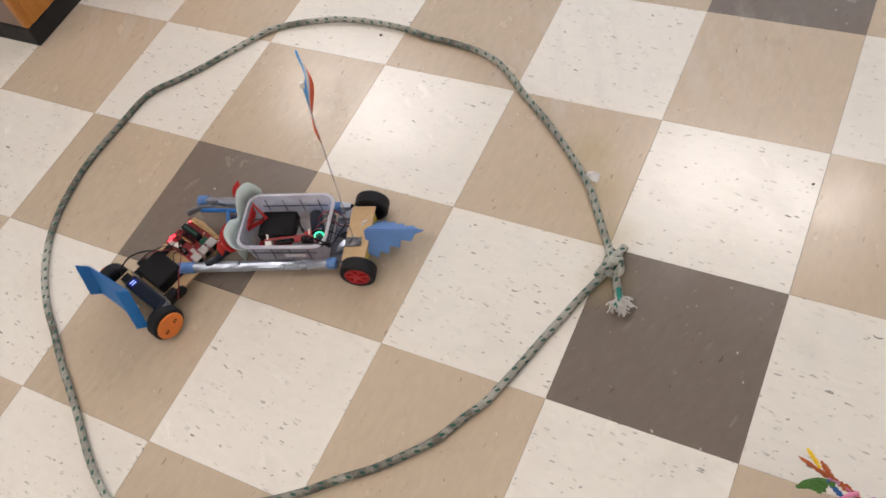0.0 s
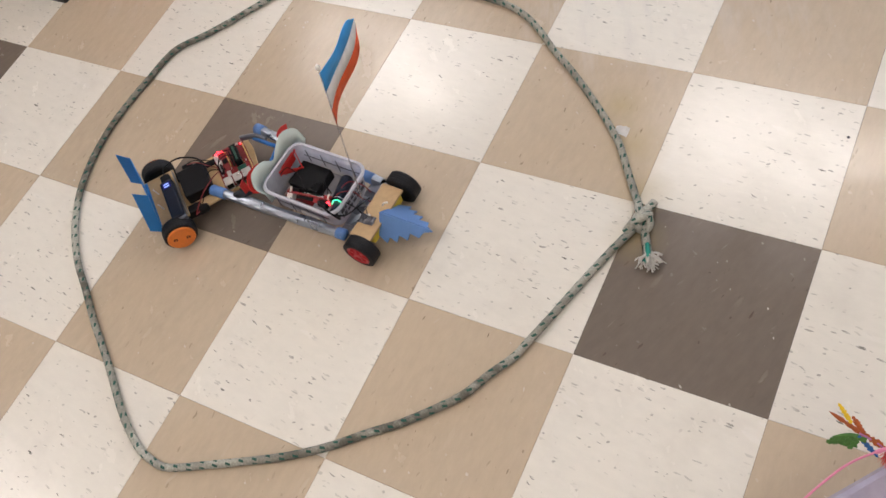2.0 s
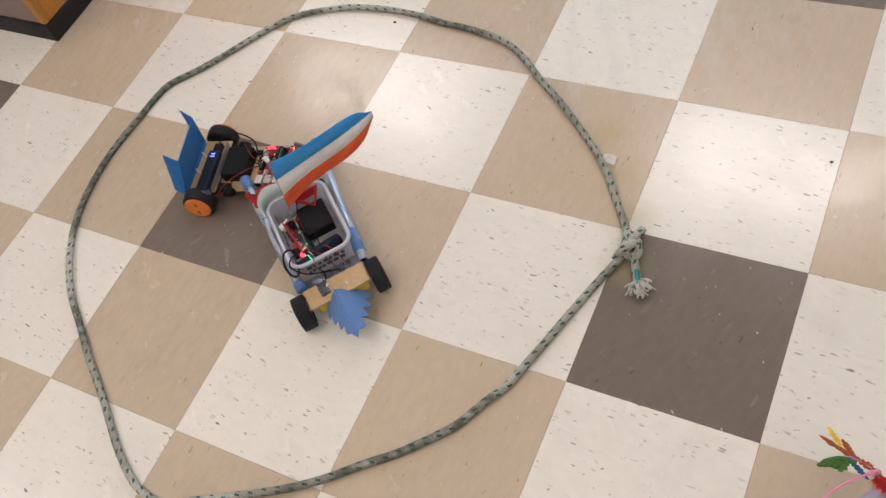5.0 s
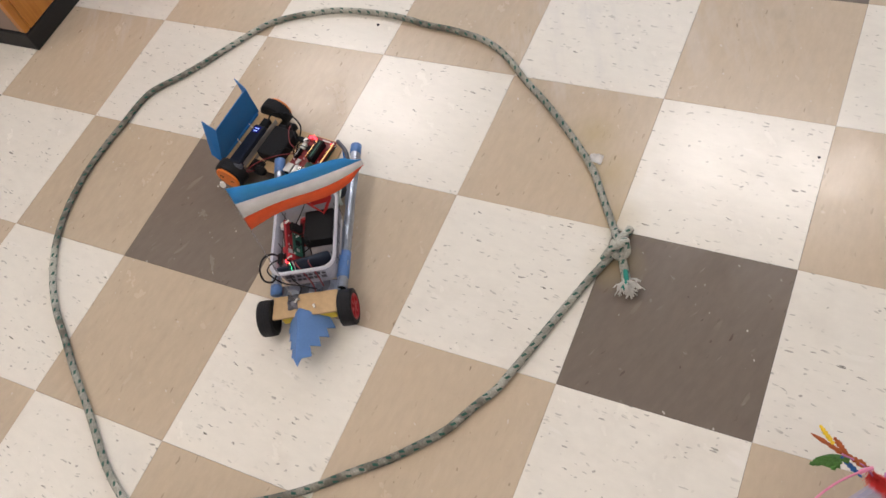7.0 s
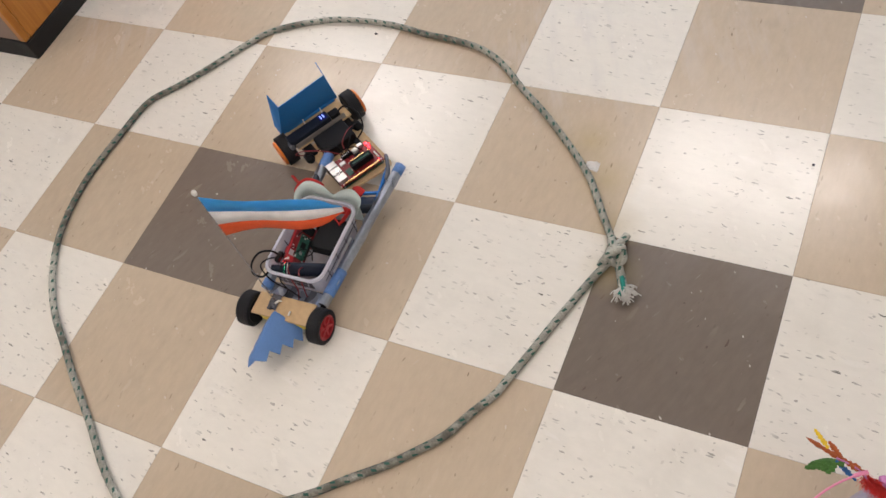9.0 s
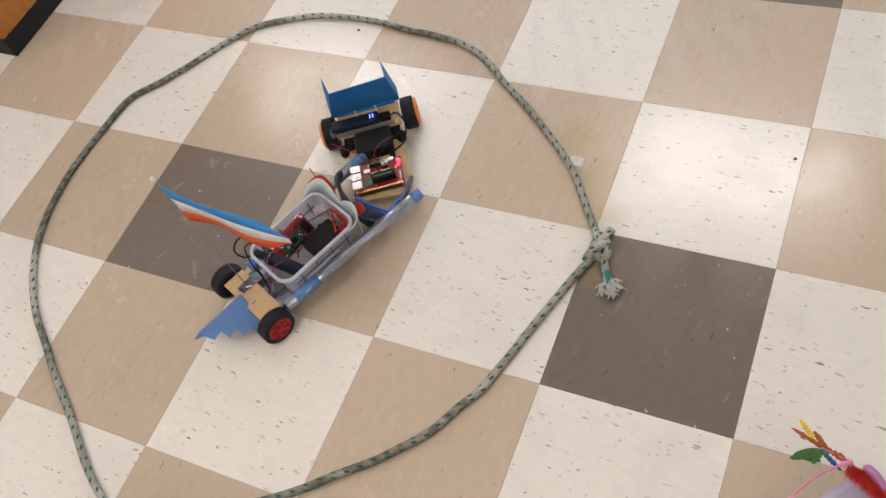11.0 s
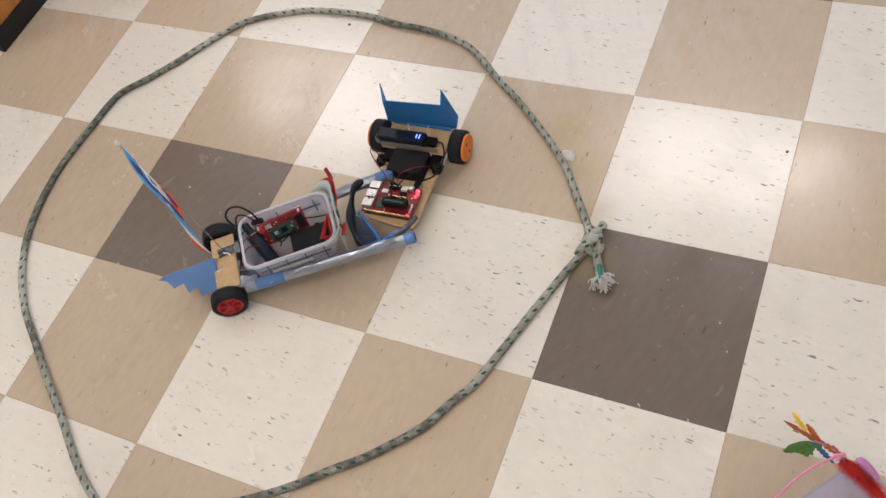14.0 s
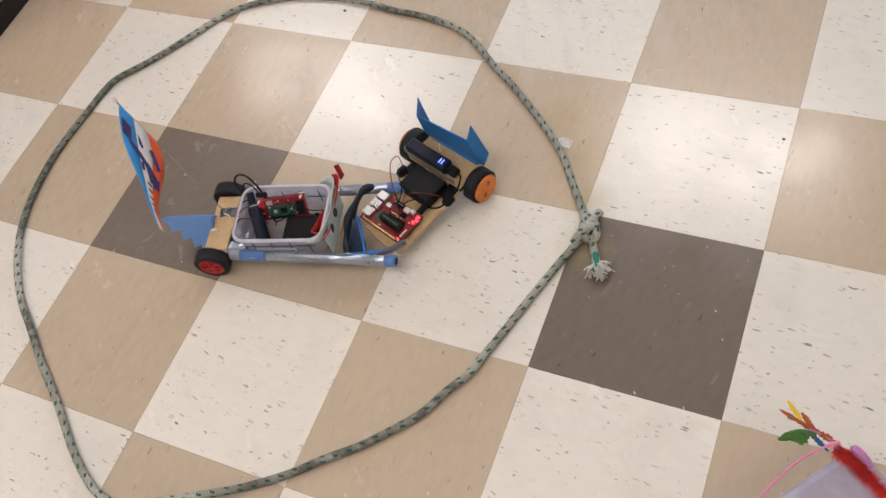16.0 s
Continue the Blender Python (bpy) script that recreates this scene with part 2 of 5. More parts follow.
def paper(name, colour):
    """Thin coloured paper that lets light through."""
    m, t, b = material(name)
    at = t.nodes.new("ShaderNodeTexCoord").outputs["Object"]
    blot = ramp(t, noise_node(t, at, 45, 4), 0.3, 0.7)
    c = mix_colour(t, blot, tuple(v * 0.86 for v in colour), colour)
    t.links.new(c, b.inputs["Base Color"])
    b.inputs["Roughness"].default_value = 0.75
    tl, mix = t.nodes.new("ShaderNodeBsdfTranslucent"), t.nodes.new("ShaderNodeMixShader")
    t.links.new(c, tl.inputs[0])
    mix.inputs[0].default_value = 0.32
    t.links.new(b.outputs[0], mix.inputs[1]), t.links.new(tl.outputs[0], mix.inputs[2])
    t.links.new(mix.outputs[0], t.nodes["Material Output"].inputs[0])
    bump(t, b, noise_node(t, at, 220, 3), 0.15)
    return m


FLAG_BLUE, FLAG_WHITE, FLAG_RED = paper("flag_blue", (0.07, 0.46, 0.92)), paper("flag_white", (0.95, 0.945, 0.94)), paper("flag_orange_red", (0.92, 0.16, 0.05))
POLE = milky("clear_rod", (0.50, 0.48, 0.46), 0.72)
FILM = milky("clear_film", (0.95, 0.95, 0.94), 0.22, 0.08)


def oak():
    m, t, b = material("honey_oak")
    at = t.nodes.new("ShaderNodeTexCoord").outputs["Object"]
    grain = noise_node(t, scaled(t, at, 90, 90, 6), 1.0, 5, 0.6)
    wide = noise_node(t, at, 5, 2)
    c = mix_colour(t, ramp(t, grain, 0.35, 0.65), (0.42, 0.15, 0.022), (0.58, 0.24, 0.04))
    c = mix_colour(t, math_node(t, "MULTIPLY", wide, 0.4), c, (0.30, 0.11, 0.02))
    t.links.new(c, b.inputs["Base Color"])
    b.inputs["Roughness"].default_value = 0.38
    bump(t, b, grain, 0.15)
    return m


OAK = oak()


def rope_material():
    """Grey-white braided rope: woven relief, green tracer flecks in two spirals, grimy stretches."""
    m, t, b = material("braided_rope")
    uv = t.nodes.new("ShaderNodeTexCoord").outputs["UV"]
    sep = t.nodes.new("ShaderNodeSeparateXYZ")
    t.links.new(uv, sep.inputs[0])
    u, v = sep.outputs[0], sep.outputs[1]
    pos = t.nodes.new("ShaderNodeNewGeometry").outputs["Position"]

    def tracer(slope, offset):
        along = math_node(t, "FRACT", math_node(t, "MULTIPLY", u, 1 / 0.023))
        dash = math_node(t, "LESS_THAN", along, 0.36)
        turn = math_node(t, "FRACT", math_node(t, "ADD", math_node(t, "ADD", math_node(t, "MULTIPLY", u, slope), v), offset))
        line = math_node(t, "LESS_THAN", math_node(t, "ABSOLUTE", math_node(t, "SUBTRACT", turn, 0.5)), 0.056)
        return math_node(t, "MULTIPLY", dash, line)

    green = math_node(t, "MAXIMUM", math_node(t, "MAXIMUM", tracer(9.0, 0.0), tracer(9.0, 0.5)), math_node(t, "MAXIMUM", tracer(9.0, 0.22), tracer(9.0, 0.72)))
    weave = t.nodes.new("ShaderNodeTexWave")
    weave.inputs["Scale"].default_value = 1.0
    weave.inputs["Distortion"].default_value = 1.0
    t.links.new(scaled(t, uv, 60, 2.0, 1), weave.inputs["Vector"])
    fuzz = noise_node(t, pos, 300, 3)
    grime = ramp(t, noise_node(t, pos, 7.5, 4, 0.6), 0.38, 0.66)
    c = mix_colour(t, ramp(t, fuzz, 0.3, 0.7), (0.32, 0.325, 0.28), (0.55, 0.545, 0.475))
    c = mix_colour(t, math_node(t, "MULTIPLY", grime, 0.88), c, (0.105, 0.098, 0.078))
    for centre, reach in (((-0.52, 0.705, 0), 0.10), ((-1.115, 0.36, 0), 0.12), ((-1.03, 0.49, 0), 0.10), ((-1.125, 0.14, 0), 0.11), ((-1.10, 0.02, 0), 0.08), ((-0.93, -0.19, 0), 0.08), ((-0.24, -0.235, 0), 0.14), ((-0.12, -0.10, 0), 0.08)):
        d = t.nodes.new("ShaderNodeVectorMath")
        d.operation = "DISTANCE"
        d.inputs[1].default_value = centre
        t.links.new(pos, d.inputs[0])
        near = ramp_to(t, d.outputs["Value"], reach * 0.45, reach, 0.82, 0.0)
        c = mix_colour(t, math_node(t, "MULTIPLY", near, ramp(t, noise_node(t, pos, 60, 3), 0.25, 0.55)), c, (0.085, 0.078, 0.060))
    c = mix_colour(t, math_node(t, "MULTIPLY", green, 0.95), c, (0.012, 0.088, 0.066))
    t.links.new(c, b.inputs["Base Color"])
    b.inputs["Roughness"].default_value = 0.85
    bump(t, b, math_node(t, "ADD", weave.outputs["Fac"], fuzz), 0.32, 0.0012)
    return m


ROPE = rope_material()


# ---- mesh helpers ----
def part(name, bm, mat, parent=None, label="", m=None, smooth=False):
    mesh = bpy.data.meshes.new(name)
    bm.normal_update()
    bm.to_mesh(mesh)
    bm.free()
    mesh.materials.append(mat)
    if smooth:
        for p in mesh.polygons:
            p.use_smooth = True
    ob = new(name, mesh)
    ob.parent = parent
    if m is not None:
        ob.matrix_basis = m
    return tagged(ob, label)


def thing(name, label, category, group="", m=None):
    ob = new(name)
    ob.empty_display_size = 0.02
    if m is not None:
        ob.matrix_basis = m
    return tagged(ob, label, category, group)


def box(x0, x1, y0, y1, z0, z1, bevel=0.0, segments=2):
    bm = bmesh.new()
    bmesh.ops.create_cube(bm, size=1.0)
    for v in bm.verts:
        v.co = Vector(((x0 + x1) / 2 + v.co.x * (x1 - x0), (y0 + y1) / 2 + v.co.y * (y1 - y0), (z0 + z1) / 2 + v.co.z * (z1 - z0)))
    if bevel:
        bmesh.ops.bevel(bm, geom=bm.edges[:], offset=bevel, segments=segments, profile=0.5, affect="EDGES")
    return bm


def prism(points, z0, z1, bevel=0.0):
    """An upright solid over a flat outline."""
    bm = bmesh.new()
    low = [bm.verts.new((x, y, z0)) for x, y in points]
    high = [bm.verts.new((x, y, z1)) for x, y in points]
    n = len(points)
    bm.faces.new(low[::-1]), bm.faces.new(high)
    for i in range(n):
        bm.faces.new((low[i], low[(i + 1) % n], high[(i + 1) % n], high[i]))
    bmesh.ops.recalc_face_normals(bm, faces=bm.faces[:])
    if bevel:
        bmesh.ops.bevel(bm, geom=bm.edges[:], offset=bevel, segments=1, affect="EDGES")
    return bm


def lathe(profile, sides=32, axis="Y", capped=True):
    """A turned solid: (radius, height) rows round the axis."""
    bm = bmesh.new()
    rings = []
    for r, h in profile:
        ring = []
        for i in range(sides):
            a = 2 * math.pi * i / sides
            ring.append(bm.verts.new((r * math.cos(a), h, r * math.sin(a)) if axis == "Y" else (r * math.cos(a), r * math.sin(a), h)))
        rings.append(ring)
    for a, b in zip(rings, rings[1:]):
        for i in range(sides):
            bm.faces.new((a[i], a[(i + 1) % sides], b[(i + 1) % sides], b[i]))
    for ring in (rings[0], rings[-1]) if capped else ():
        if (ring[0].co - ring[sides // 2].co).length > 1e-5:
            bm.faces.new(ring)
    bmesh.ops.recalc_face_normals(bm, faces=bm.faces[:])
    return bm


def smooth_line(points, steps=6, closed=False):
    """A Catmull-Rom line through the points."""
    p = [Vector(q) for q in points]
    n, out = len(p), []
    for i in range(n if closed else n - 1):
        if closed:
            a, b, c, d = p[i - 1], p[i], p[(i + 1) % n], p[(i + 2) % n]
        else:
            a, b, c, d = p[max(i - 1, 0)], p[i], p[i + 1], p[min(i + 2, n - 1)]
        for s in range(steps):
            u = s / steps
            out.append(0.5 * ((2 * b) + (c - a) * u + (2 * a - 5 * b + 4 * c - d) * u * u + (3 * b - a - 3 * c + d) * u ** 3))
    if not closed:
        out.append(p[-1])
    return out


def sweep(line, radius, sides=8, uv=False, flat=1.0, cap=True):
    """A round bar along a line; radius may be a function of the share of the way."""
    bm = bmesh.new()
    layer = bm.loops.layers.uv.new("UVMap") if uv else None
    rings, lengths, far = [], [], 0.0
    for i, p in enumerate(line):
        ahead = (line[min(i + 1, len(line) - 1)] - line[max(i - 1, 0)]).normalized()
        side = ahead.cross(Vector((0, 0, 1)))
        side = side.normalized() if side.length > 1e-4 else Vector((1, 0, 0))
        up = side.cross(ahead)
        r = radius(i / (len(line) - 1)) if callable(radius) else radius
        if i:
            far += (p - line[i - 1]).length
        lengths.append(far)
        rings.append([bm.verts.new(p + r * (math.cos(2 * math.pi * k / sides) * side + flat * math.sin(2 * math.pi * k / sides) * up)) for k in range(sides)])
    for i in range(len(rings) - 1):
        for k in range(sides):
            f = bm.faces.new((rings[i][k], rings[i][(k + 1) % sides], rings[i + 1][(k + 1) % sides], rings[i + 1][k]))
            if uv:
                for loop, (a, b) in zip(f.loops, ((i, k), (i, k + 1), (i + 1, k + 1), (i + 1, k))):
                    loop[layer].uv = (lengths[a], b / sides)
    if cap:
        bm.faces.new(rings[0][::-1]), bm.faces.new(rings[-1])
    bmesh.ops.recalc_face_normals(bm, faces=bm.faces[:])
    return bm


def sheet(verts, faces, thick):
    """A thin solid sheet of flat facets."""
    bm = bmesh.new()
    vs = [bm.verts.new(v) for v in verts]
    fs = [bm.faces.new([vs[i] for i in f]) for f in faces]
    bm.normal_update()
    bmesh.ops.solidify(bm, geom=fs, thickness=thick)
    bmesh.ops.recalc_face_normals(bm, faces=bm.faces[:])
    return bm


def rounded(x0, x1, y0, y1, r, steps=5):
    out = []
    for cx, cy, a0 in ((x1 - r, y1 - r, 0), (x0 + r, y1 - r, 90), (x0 + r, y0 + r, 180), (x1 - r, y0 + r, 270)):
        for k in range(steps + 1):
            a = radians(a0 + 90 * k / steps)
            out.append((cx + r * math.cos(a), cy + r * math.sin(a)))
    return out


def loft(outlines, closed_low=True):
    """Skin through outlines of equal length: rows of (points, z)."""
    bm = bmesh.new()
    rings = [[bm.verts.new((x, y, z)) for x, y in pts] for pts, z in outlines]
    n = len(rings[0])
    for a, b in zip(rings, rings[1:]):
        for i in range(n):
            bm.faces.new((a[i], a[(i + 1) % n], b[(i + 1) % n], b[i]))
    if closed_low:
        bm.faces.new(rings[0])
    return bm, rings


# ---- the room ----
T = 0.3048
WEST, EAST, SOUTH, NORTH = -14 * T, 12 * T, -11 * T, 15 * T
# assumed unseen opening; its lamp is added to cool the far floor's colour
ASSUMED_WINDOW = (-3.0, 0.4, 0.95, 2.35)
cool_fill_lamp = new("added_cool_daylight", bpy.data.lights.new("added_cool_daylight", "AREA"))
cool_fill_lamp.data.shape, cool_fill_lamp.data.size, cool_fill_lamp.data.size_y = "RECTANGLE", ASSUMED_WINDOW[1] - ASSUMED_WINDOW[0], ASSUMED_WINDOW[3] - ASSUMED_WINDOW[2]
cool_fill_lamp.data.energy, cool_fill_lamp.data.color = 54.0, (0.58, 0.74, 1.0)
cool_fill_lamp.matrix_basis = look(((ASSUMED_WINDOW[0] + ASSUMED_WINDOW[1]) / 2, NORTH + 0.10, (ASSUMED_WINDOW[2] + ASSUMED_WINDOW[3]) / 2), ((ASSUMED_WINDOW[0] + ASSUMED_WINDOW[1]) / 2, 0, (ASSUMED_WINDOW[2] + ASSUMED_WINDOW[3]) / 2))


def room():
    for name, dims in (("wall_west", (WEST - 0.15, WEST, SOUTH, NORTH)), ("wall_east", (EAST, EAST + 0.15, SOUTH, NORTH)),
                       ("wall_south", (WEST - 0.15, EAST + 0.15, SOUTH - 0.15, SOUTH))):
        w = part(name, box(*dims, -0.1, CEILING), WALL_PAINT, None, "plain cream painted classroom wall")
        tagged(w, kind="structure", category="wall")
    # north wall, left open only where the added cool light enters
    bm = bmesh.new()
    for dims in ((WEST - 0.15, ASSUMED_WINDOW[0], -0.1, CEILING), (ASSUMED_WINDOW[1], EAST + 0.15, -0.1, CEILING), (ASSUMED_WINDOW[0], ASSUMED_WINDOW[1], -0.1, ASSUMED_WINDOW[2]), (ASSUMED_WINDOW[0], ASSUMED_WINDOW[1], ASSUMED_WINDOW[3], CEILING)):
        b = box(dims[0], dims[1], NORTH, NORTH + 0.15, dims[2], dims[3])
        mesh = bpy.data.meshes.new("block")
        b.to_mesh(mesh)
        b.free()
        bm.from_mesh(mesh)
        bpy.data.meshes.remove(mesh)
    w = part("wall_north", bm, WALL_PAINT, None, "plain cream painted wall with an assumed, unseen window opening")
    tagged(w, kind="structure", category="wall")
    c = part("ceiling", box(WEST - 0.15, EAST + 0.15, SOUTH - 0.15, NORTH + 0.15, CEILING, CEILING + 0.1), CEILING_WHITE, None, "white board ceiling with fluorescent troffers")
    tagged(c, kind="structure", category="ceiling")


def ceiling_and_fill_lamps():
    first = None
    # first two match the floor reflections; the other three are unseen, added as fill
    for x, y in ((-2.5, 2.5), (-0.1, 2.5), (-3.3, -0.9), (-0.8, -0.9), (1.6, -1.2)):
        at = pose(x, y, CEILING)
        if first:
            copy_thing(first, at)
        else:
            first = thing("ceiling_light", "lit white troffer against the ceiling, one of a set with added fill lamps", "ceiling light", "ceiling lights", at)
            bm = box(-0.61, 0.61, -0.305, -0.28, -0.05, -0.001)
            for dims in ((-0.61, 0.61, 0.28, 0.305), (-0.61, -0.585, -0.28, 0.28), (0.585, 0.61, -0.28, 0.28)):
                more = bpy.data.meshes.new("strip")
                b2 = box(*dims, -0.05, -0.001)
                b2.to_mesh(more)
                b2.free()
                bm.from_mesh(more)
                bpy.data.meshes.remove(more)
            part("frame", bm, LAMP_FRAME, first)
            part("diffuser", box(-0.584, 0.584, -0.279, 0.279, -0.03, -0.02), DIFFUSER, first, "glowing white diffuser")


# ---- the rope ----
ROPE_R = 0.0068


def rope_ring():
    ring = thing("rope", "grey braided rope with green flecks knotted into a floor ring", "rope")
    turns = [(0.012, 0.285), (-0.035, 0.355), (-0.071, 0.410), (-0.116, 0.459), (-0.169, 0.509), (-0.221, 0.554), (-0.274, 0.595), (-0.323, 0.638),
             (-0.367, 0.669), (-0.415, 0.688), (-0.487, 0.700), (-0.544, 0.704), (-0.605, 0.714), (-0.665, 0.718), (-0.723, 0.716), (-0.780, 0.709)]
    turns += [(-0.831, 0.692), (-0.881, 0.670), (-0.927, 0.640), (-0.962, 0.594), (-0.995, 0.544), (-1.027, 0.495), (-1.061, 0.449), (-1.105, 0.398),
              (-1.118, 0.354), (-1.122, 0.302), (-1.127, 0.246), (-1.129, 0.174), (-1.123, 0.117), (-1.111, 0.058), (-1.092, 0.004), (-1.065, -0.047)]
    turns += [(-1.028, -0.098), (-0.978, -0.150), (-0.920, -0.195), (-0.866, -0.239), (-0.811, -0.279), (-0.758, -0.318), (-0.689, -0.372), (-0.628, -0.409),
              (-0.587, -0.421), (-0.549, -0.421), (-0.490, -0.393), (-0.429, -0.362), (-0.361, -0.325), (-0.306, -0.287)]
    turns += [(-0.255, -0.243), (-0.210, -0.207), (-0.169, -0.166), (-0.136, -0.128), (-0.109, -0.078), (-0.086, -0.041), (-0.075, -0.009), (-0.057, 0.045),
              (-0.042, 0.093), (-0.024, 0.148), (-0.005, 0.203), (0.015, 0.252)]
    line = smooth_line([(x, y, ROPE_R) for x, y in turns], 5)
    part("loop", sweep(line, ROPE_R, 12, uv=True), ROPE, ring, smooth=True)
    # a simple overhand knot: one turn over, one turn under, and two tails
    def tight(points):
        return [(0.021 + (x - 0.021) * 0.72, 0.268 + (y - 0.268) * 0.74, z * 0.86) for x, y, z in points]

    knot = [(0.000, 0.305, 0.012), (0.006, 0.286, 0.022), (0.020, 0.272, 0.030), (0.038, 0.266, 0.026), (0.044, 0.252, 0.016), (0.030, 0.240, 0.012), (0.014, 0.246, 0.020), (0.010, 0.264, 0.024), (0.018, 0.284, 0.018), (0.027, 0.306, 0.013), (0.032, 0.322, 0.012)]
    part("knot", sweep(smooth_line(tight(knot), 6), 0.0070, 12, uv=True), ROPE, ring, smooth=True)
    wrap = [(-0.004, 0.225, 0.010), (0.008, 0.245, 0.024), (0.026, 0.258, 0.035), (0.036, 0.274, 0.026), (0.026, 0.284, 0.012)]
    part("knot_wrap", sweep(smooth_line(tight(wrap), 6), 0.0072, 12, uv=True), ROPE, ring, smooth=True)
    tail = [(0.026, 0.262, 0.014), (0.033, 0.246, 0.010), (0.043, 0.226, 0.0085), (0.053, 0.205, 0.009)]
    part("tail", sweep(smooth_line(tail, 5), lambda u: 0.0064 + 0.002 * u, 12, uv=True), ROPE, ring, smooth=True)
    rnd = random.Random(5)
    bm = bmesh.new()
    for k in range(90):
        a = rnd.gauss(0, 0.62)
        d = Vector((0.45, -0.89, 0))
        d = Matrix.Rotation(a, 3, "Z") @ d
        start = Vector((0.054 + rnd.uniform(-.007, .007), 0.203 + rnd.uniform(-.007, .007), rnd.uniform(0.004, 0.017)))
        long = rnd.uniform(0.008, 0.026)
        end = start + d * long + Vector((0, 0, rnd.uniform(-0.006, 0.008)))
        mid = (start + end) / 2 + Vector((rnd.uniform(-.003, .003), rnd.uniform(-.003, .003), rnd.uniform(0, .006)))
        end.z = max(end.z, 0.002)
        piece = sweep(smooth_line([start, mid, end], 3), rnd.uniform(0.0007, 0.0019), 5)
        mesh = bpy.data.meshes.new("strand")
        piece.to_mesh(mesh)
        piece.free()
        bm.from_mesh(mesh)
        bpy.data.meshes.remove(mesh)
    part("frayed_end", bm, YARN, ring, "frayed off-white strands", smooth=True)
    green = smooth_line([(0.046, 0.222, 0.0150), (0.053, 0.206, 0.0185), (0.056, 0.196, 0.019), (0.052, 0.188, 0.014)], 4)
    part("tracer_yarn", sweep(green, 0.0042, 6), GREEN_YARN, ring, "loose green tracer strand", smooth=True)


# ---- the robot car ----
HINGE = pose(-0.419, -0.133, 0, 0, 0, 54.7)     # the drive module's axle, in the car's space
WHEEL_R = 0.0325


def wheel(name, at, hub, colour_label, outward, parent, orange):
    """A toy wheel about its own y axis: rubber tyre with a grooved tread, hub disc with spokes or bolt holes."""
    w = 0.0128
    half = [(0.0235, w), (0.0262, w * 1.02), (0.0276, w * 0.97), (0.0284, w * 0.99), (0.0300, w * 0.94), (0.0314, w * 0.82), (0.0321, w * 0.62), (0.0324, w * 0.42), (0.0319, w * 0.36), (0.0319, w * 0.30), (0.0325, w * 0.24), (0.0325, w * 0.08), (0.0320, w * 0.03)]
    profile = [(r, -h) for r, h in half] + half[::-1] + [(0.0235, -w)]
    s = outward
    if orange:
        rim = lathe([(0.0, 0.0), (0.022, 0.0), (0.0235, s * (w - 0.002)), (0.0265, s * (w + 0.0005)), (0.0268, s * (w + 0.0035)), (0.0255, s * (w + 0.005)), (0.004, s * (w + 0.0052)), (0.0, s * (w + 0.0052))], 36)
    else:
        rim = lathe([(0.0, -s * w * 0.6), (0.0235, -s * w * 0.6), (0.0235, s * (w - 0.001)), (0.0215, s * (w + 0.0008)), (0.0195, s * (w - 0.0005)), (0.0185, s * (w - 0.006)), (0.0065, s * (w - 0.006)), (0.0058, s * (w + 0.0005)), (0.0, s * (w + 0.0005))], 36)
    ob = part(name, rim, hub, parent, colour_label, at, smooth=False)
    tyre = lathe(profile, 44, capped=False)
    tyre_ob = part("tyre", tyre, RUBBER, ob, "black rubber tyre", smooth=True)
    tread = bmesh.new()
    for k in range(36):
        for side in (-1, 1):
            b = box(-0.0006, 0.0006, min(side * w * 0.45, side * w * 0.92), max(side * w * 0.45, side * w * 0.92), 0.0308, 0.03205)
            bmesh.ops.rotate(b, verts=b.verts[:], cent=(0, 0, 0), matrix=Matrix.Rotation(2 * math.pi * (k + 0.25 * side) / 36, 3, "Y"))
            mesh = bpy.data.meshes.new("lug")
            b.to_mesh(mesh)
            b.free()
            tread.from_mesh(mesh)
            bpy.data.meshes.remove(mesh)
    part("tread", tread, RUBBER, ob)
    back = lathe([(0.0, -s * w * 0.86), (0.0240, -s * w * 0.86), (0.0240, -s * w * 0.78), (0.0, -s * w * 0.78)], 28)
    part("inner_disc", back, BLACK, ob, "black inner face")
    if orange:
        # no cut-outs: black blocks set in the disc carry the slots' shade
        for k in range(2):
            a = radians(20 + 180 * k)
            slot_shade = box(-0.0040, 0.0040, min(s * (w + 0.0030), s * (w + 0.0056)), max(s * (w + 0.0030), s * (w + 0.0056)), -0.0036, 0.0036, 0.0008, 1)
            bmesh.ops.translate(slot_shade, verts=slot_shade.verts[:], vec=(0.0120, 0, 0))
            bmesh.ops.rotate(slot_shade, verts=slot_shade.verts[:], cent=(0, 0, 0), matrix=Matrix.Rotation(-a, 3, "Y"))
            slot = part("slot", slot_shade, BLACK, ob, "black block for the shaded square slot")
            pin = box(0.0112, 0.0128, min(s * (w + 0.0045), s * (w + 0.0060)), max(s * (w + 0.0045), s * (w + 0.0060)), -0.0030, 0.0030)
            bmesh.ops.rotate(pin, verts=pin.verts[:], cent=(0, 0, 0), matrix=Matrix.Rotation(-a, 3, "Y"))
            part("slot_bar", pin, ORANGE, slot)
    else:
        for k in range(6):
            spoke = box(0.005, 0.0195, s * (w - 0.0065), s * (w - 0.0010), -0.0022, 0.0022) if s > 0 else box(0.005, 0.0195, -(w - 0.0010), -(w - 0.0065), -0.0022, 0.0022)
            bmesh.ops.rotate(spoke, verts=spoke.verts[:], cent=(0, 0, 0), matrix=Matrix.Rotation(2 * math.pi * k / 6, 3, "Y"))
            part("spoke", spoke, hub, ob)
    return ob


def wire(name, points, mat, parent, r=0.0009, m=None):
    return part(name, sweep(smooth_line(points, 6), r, 6), mat, parent, m=m, smooth=True)


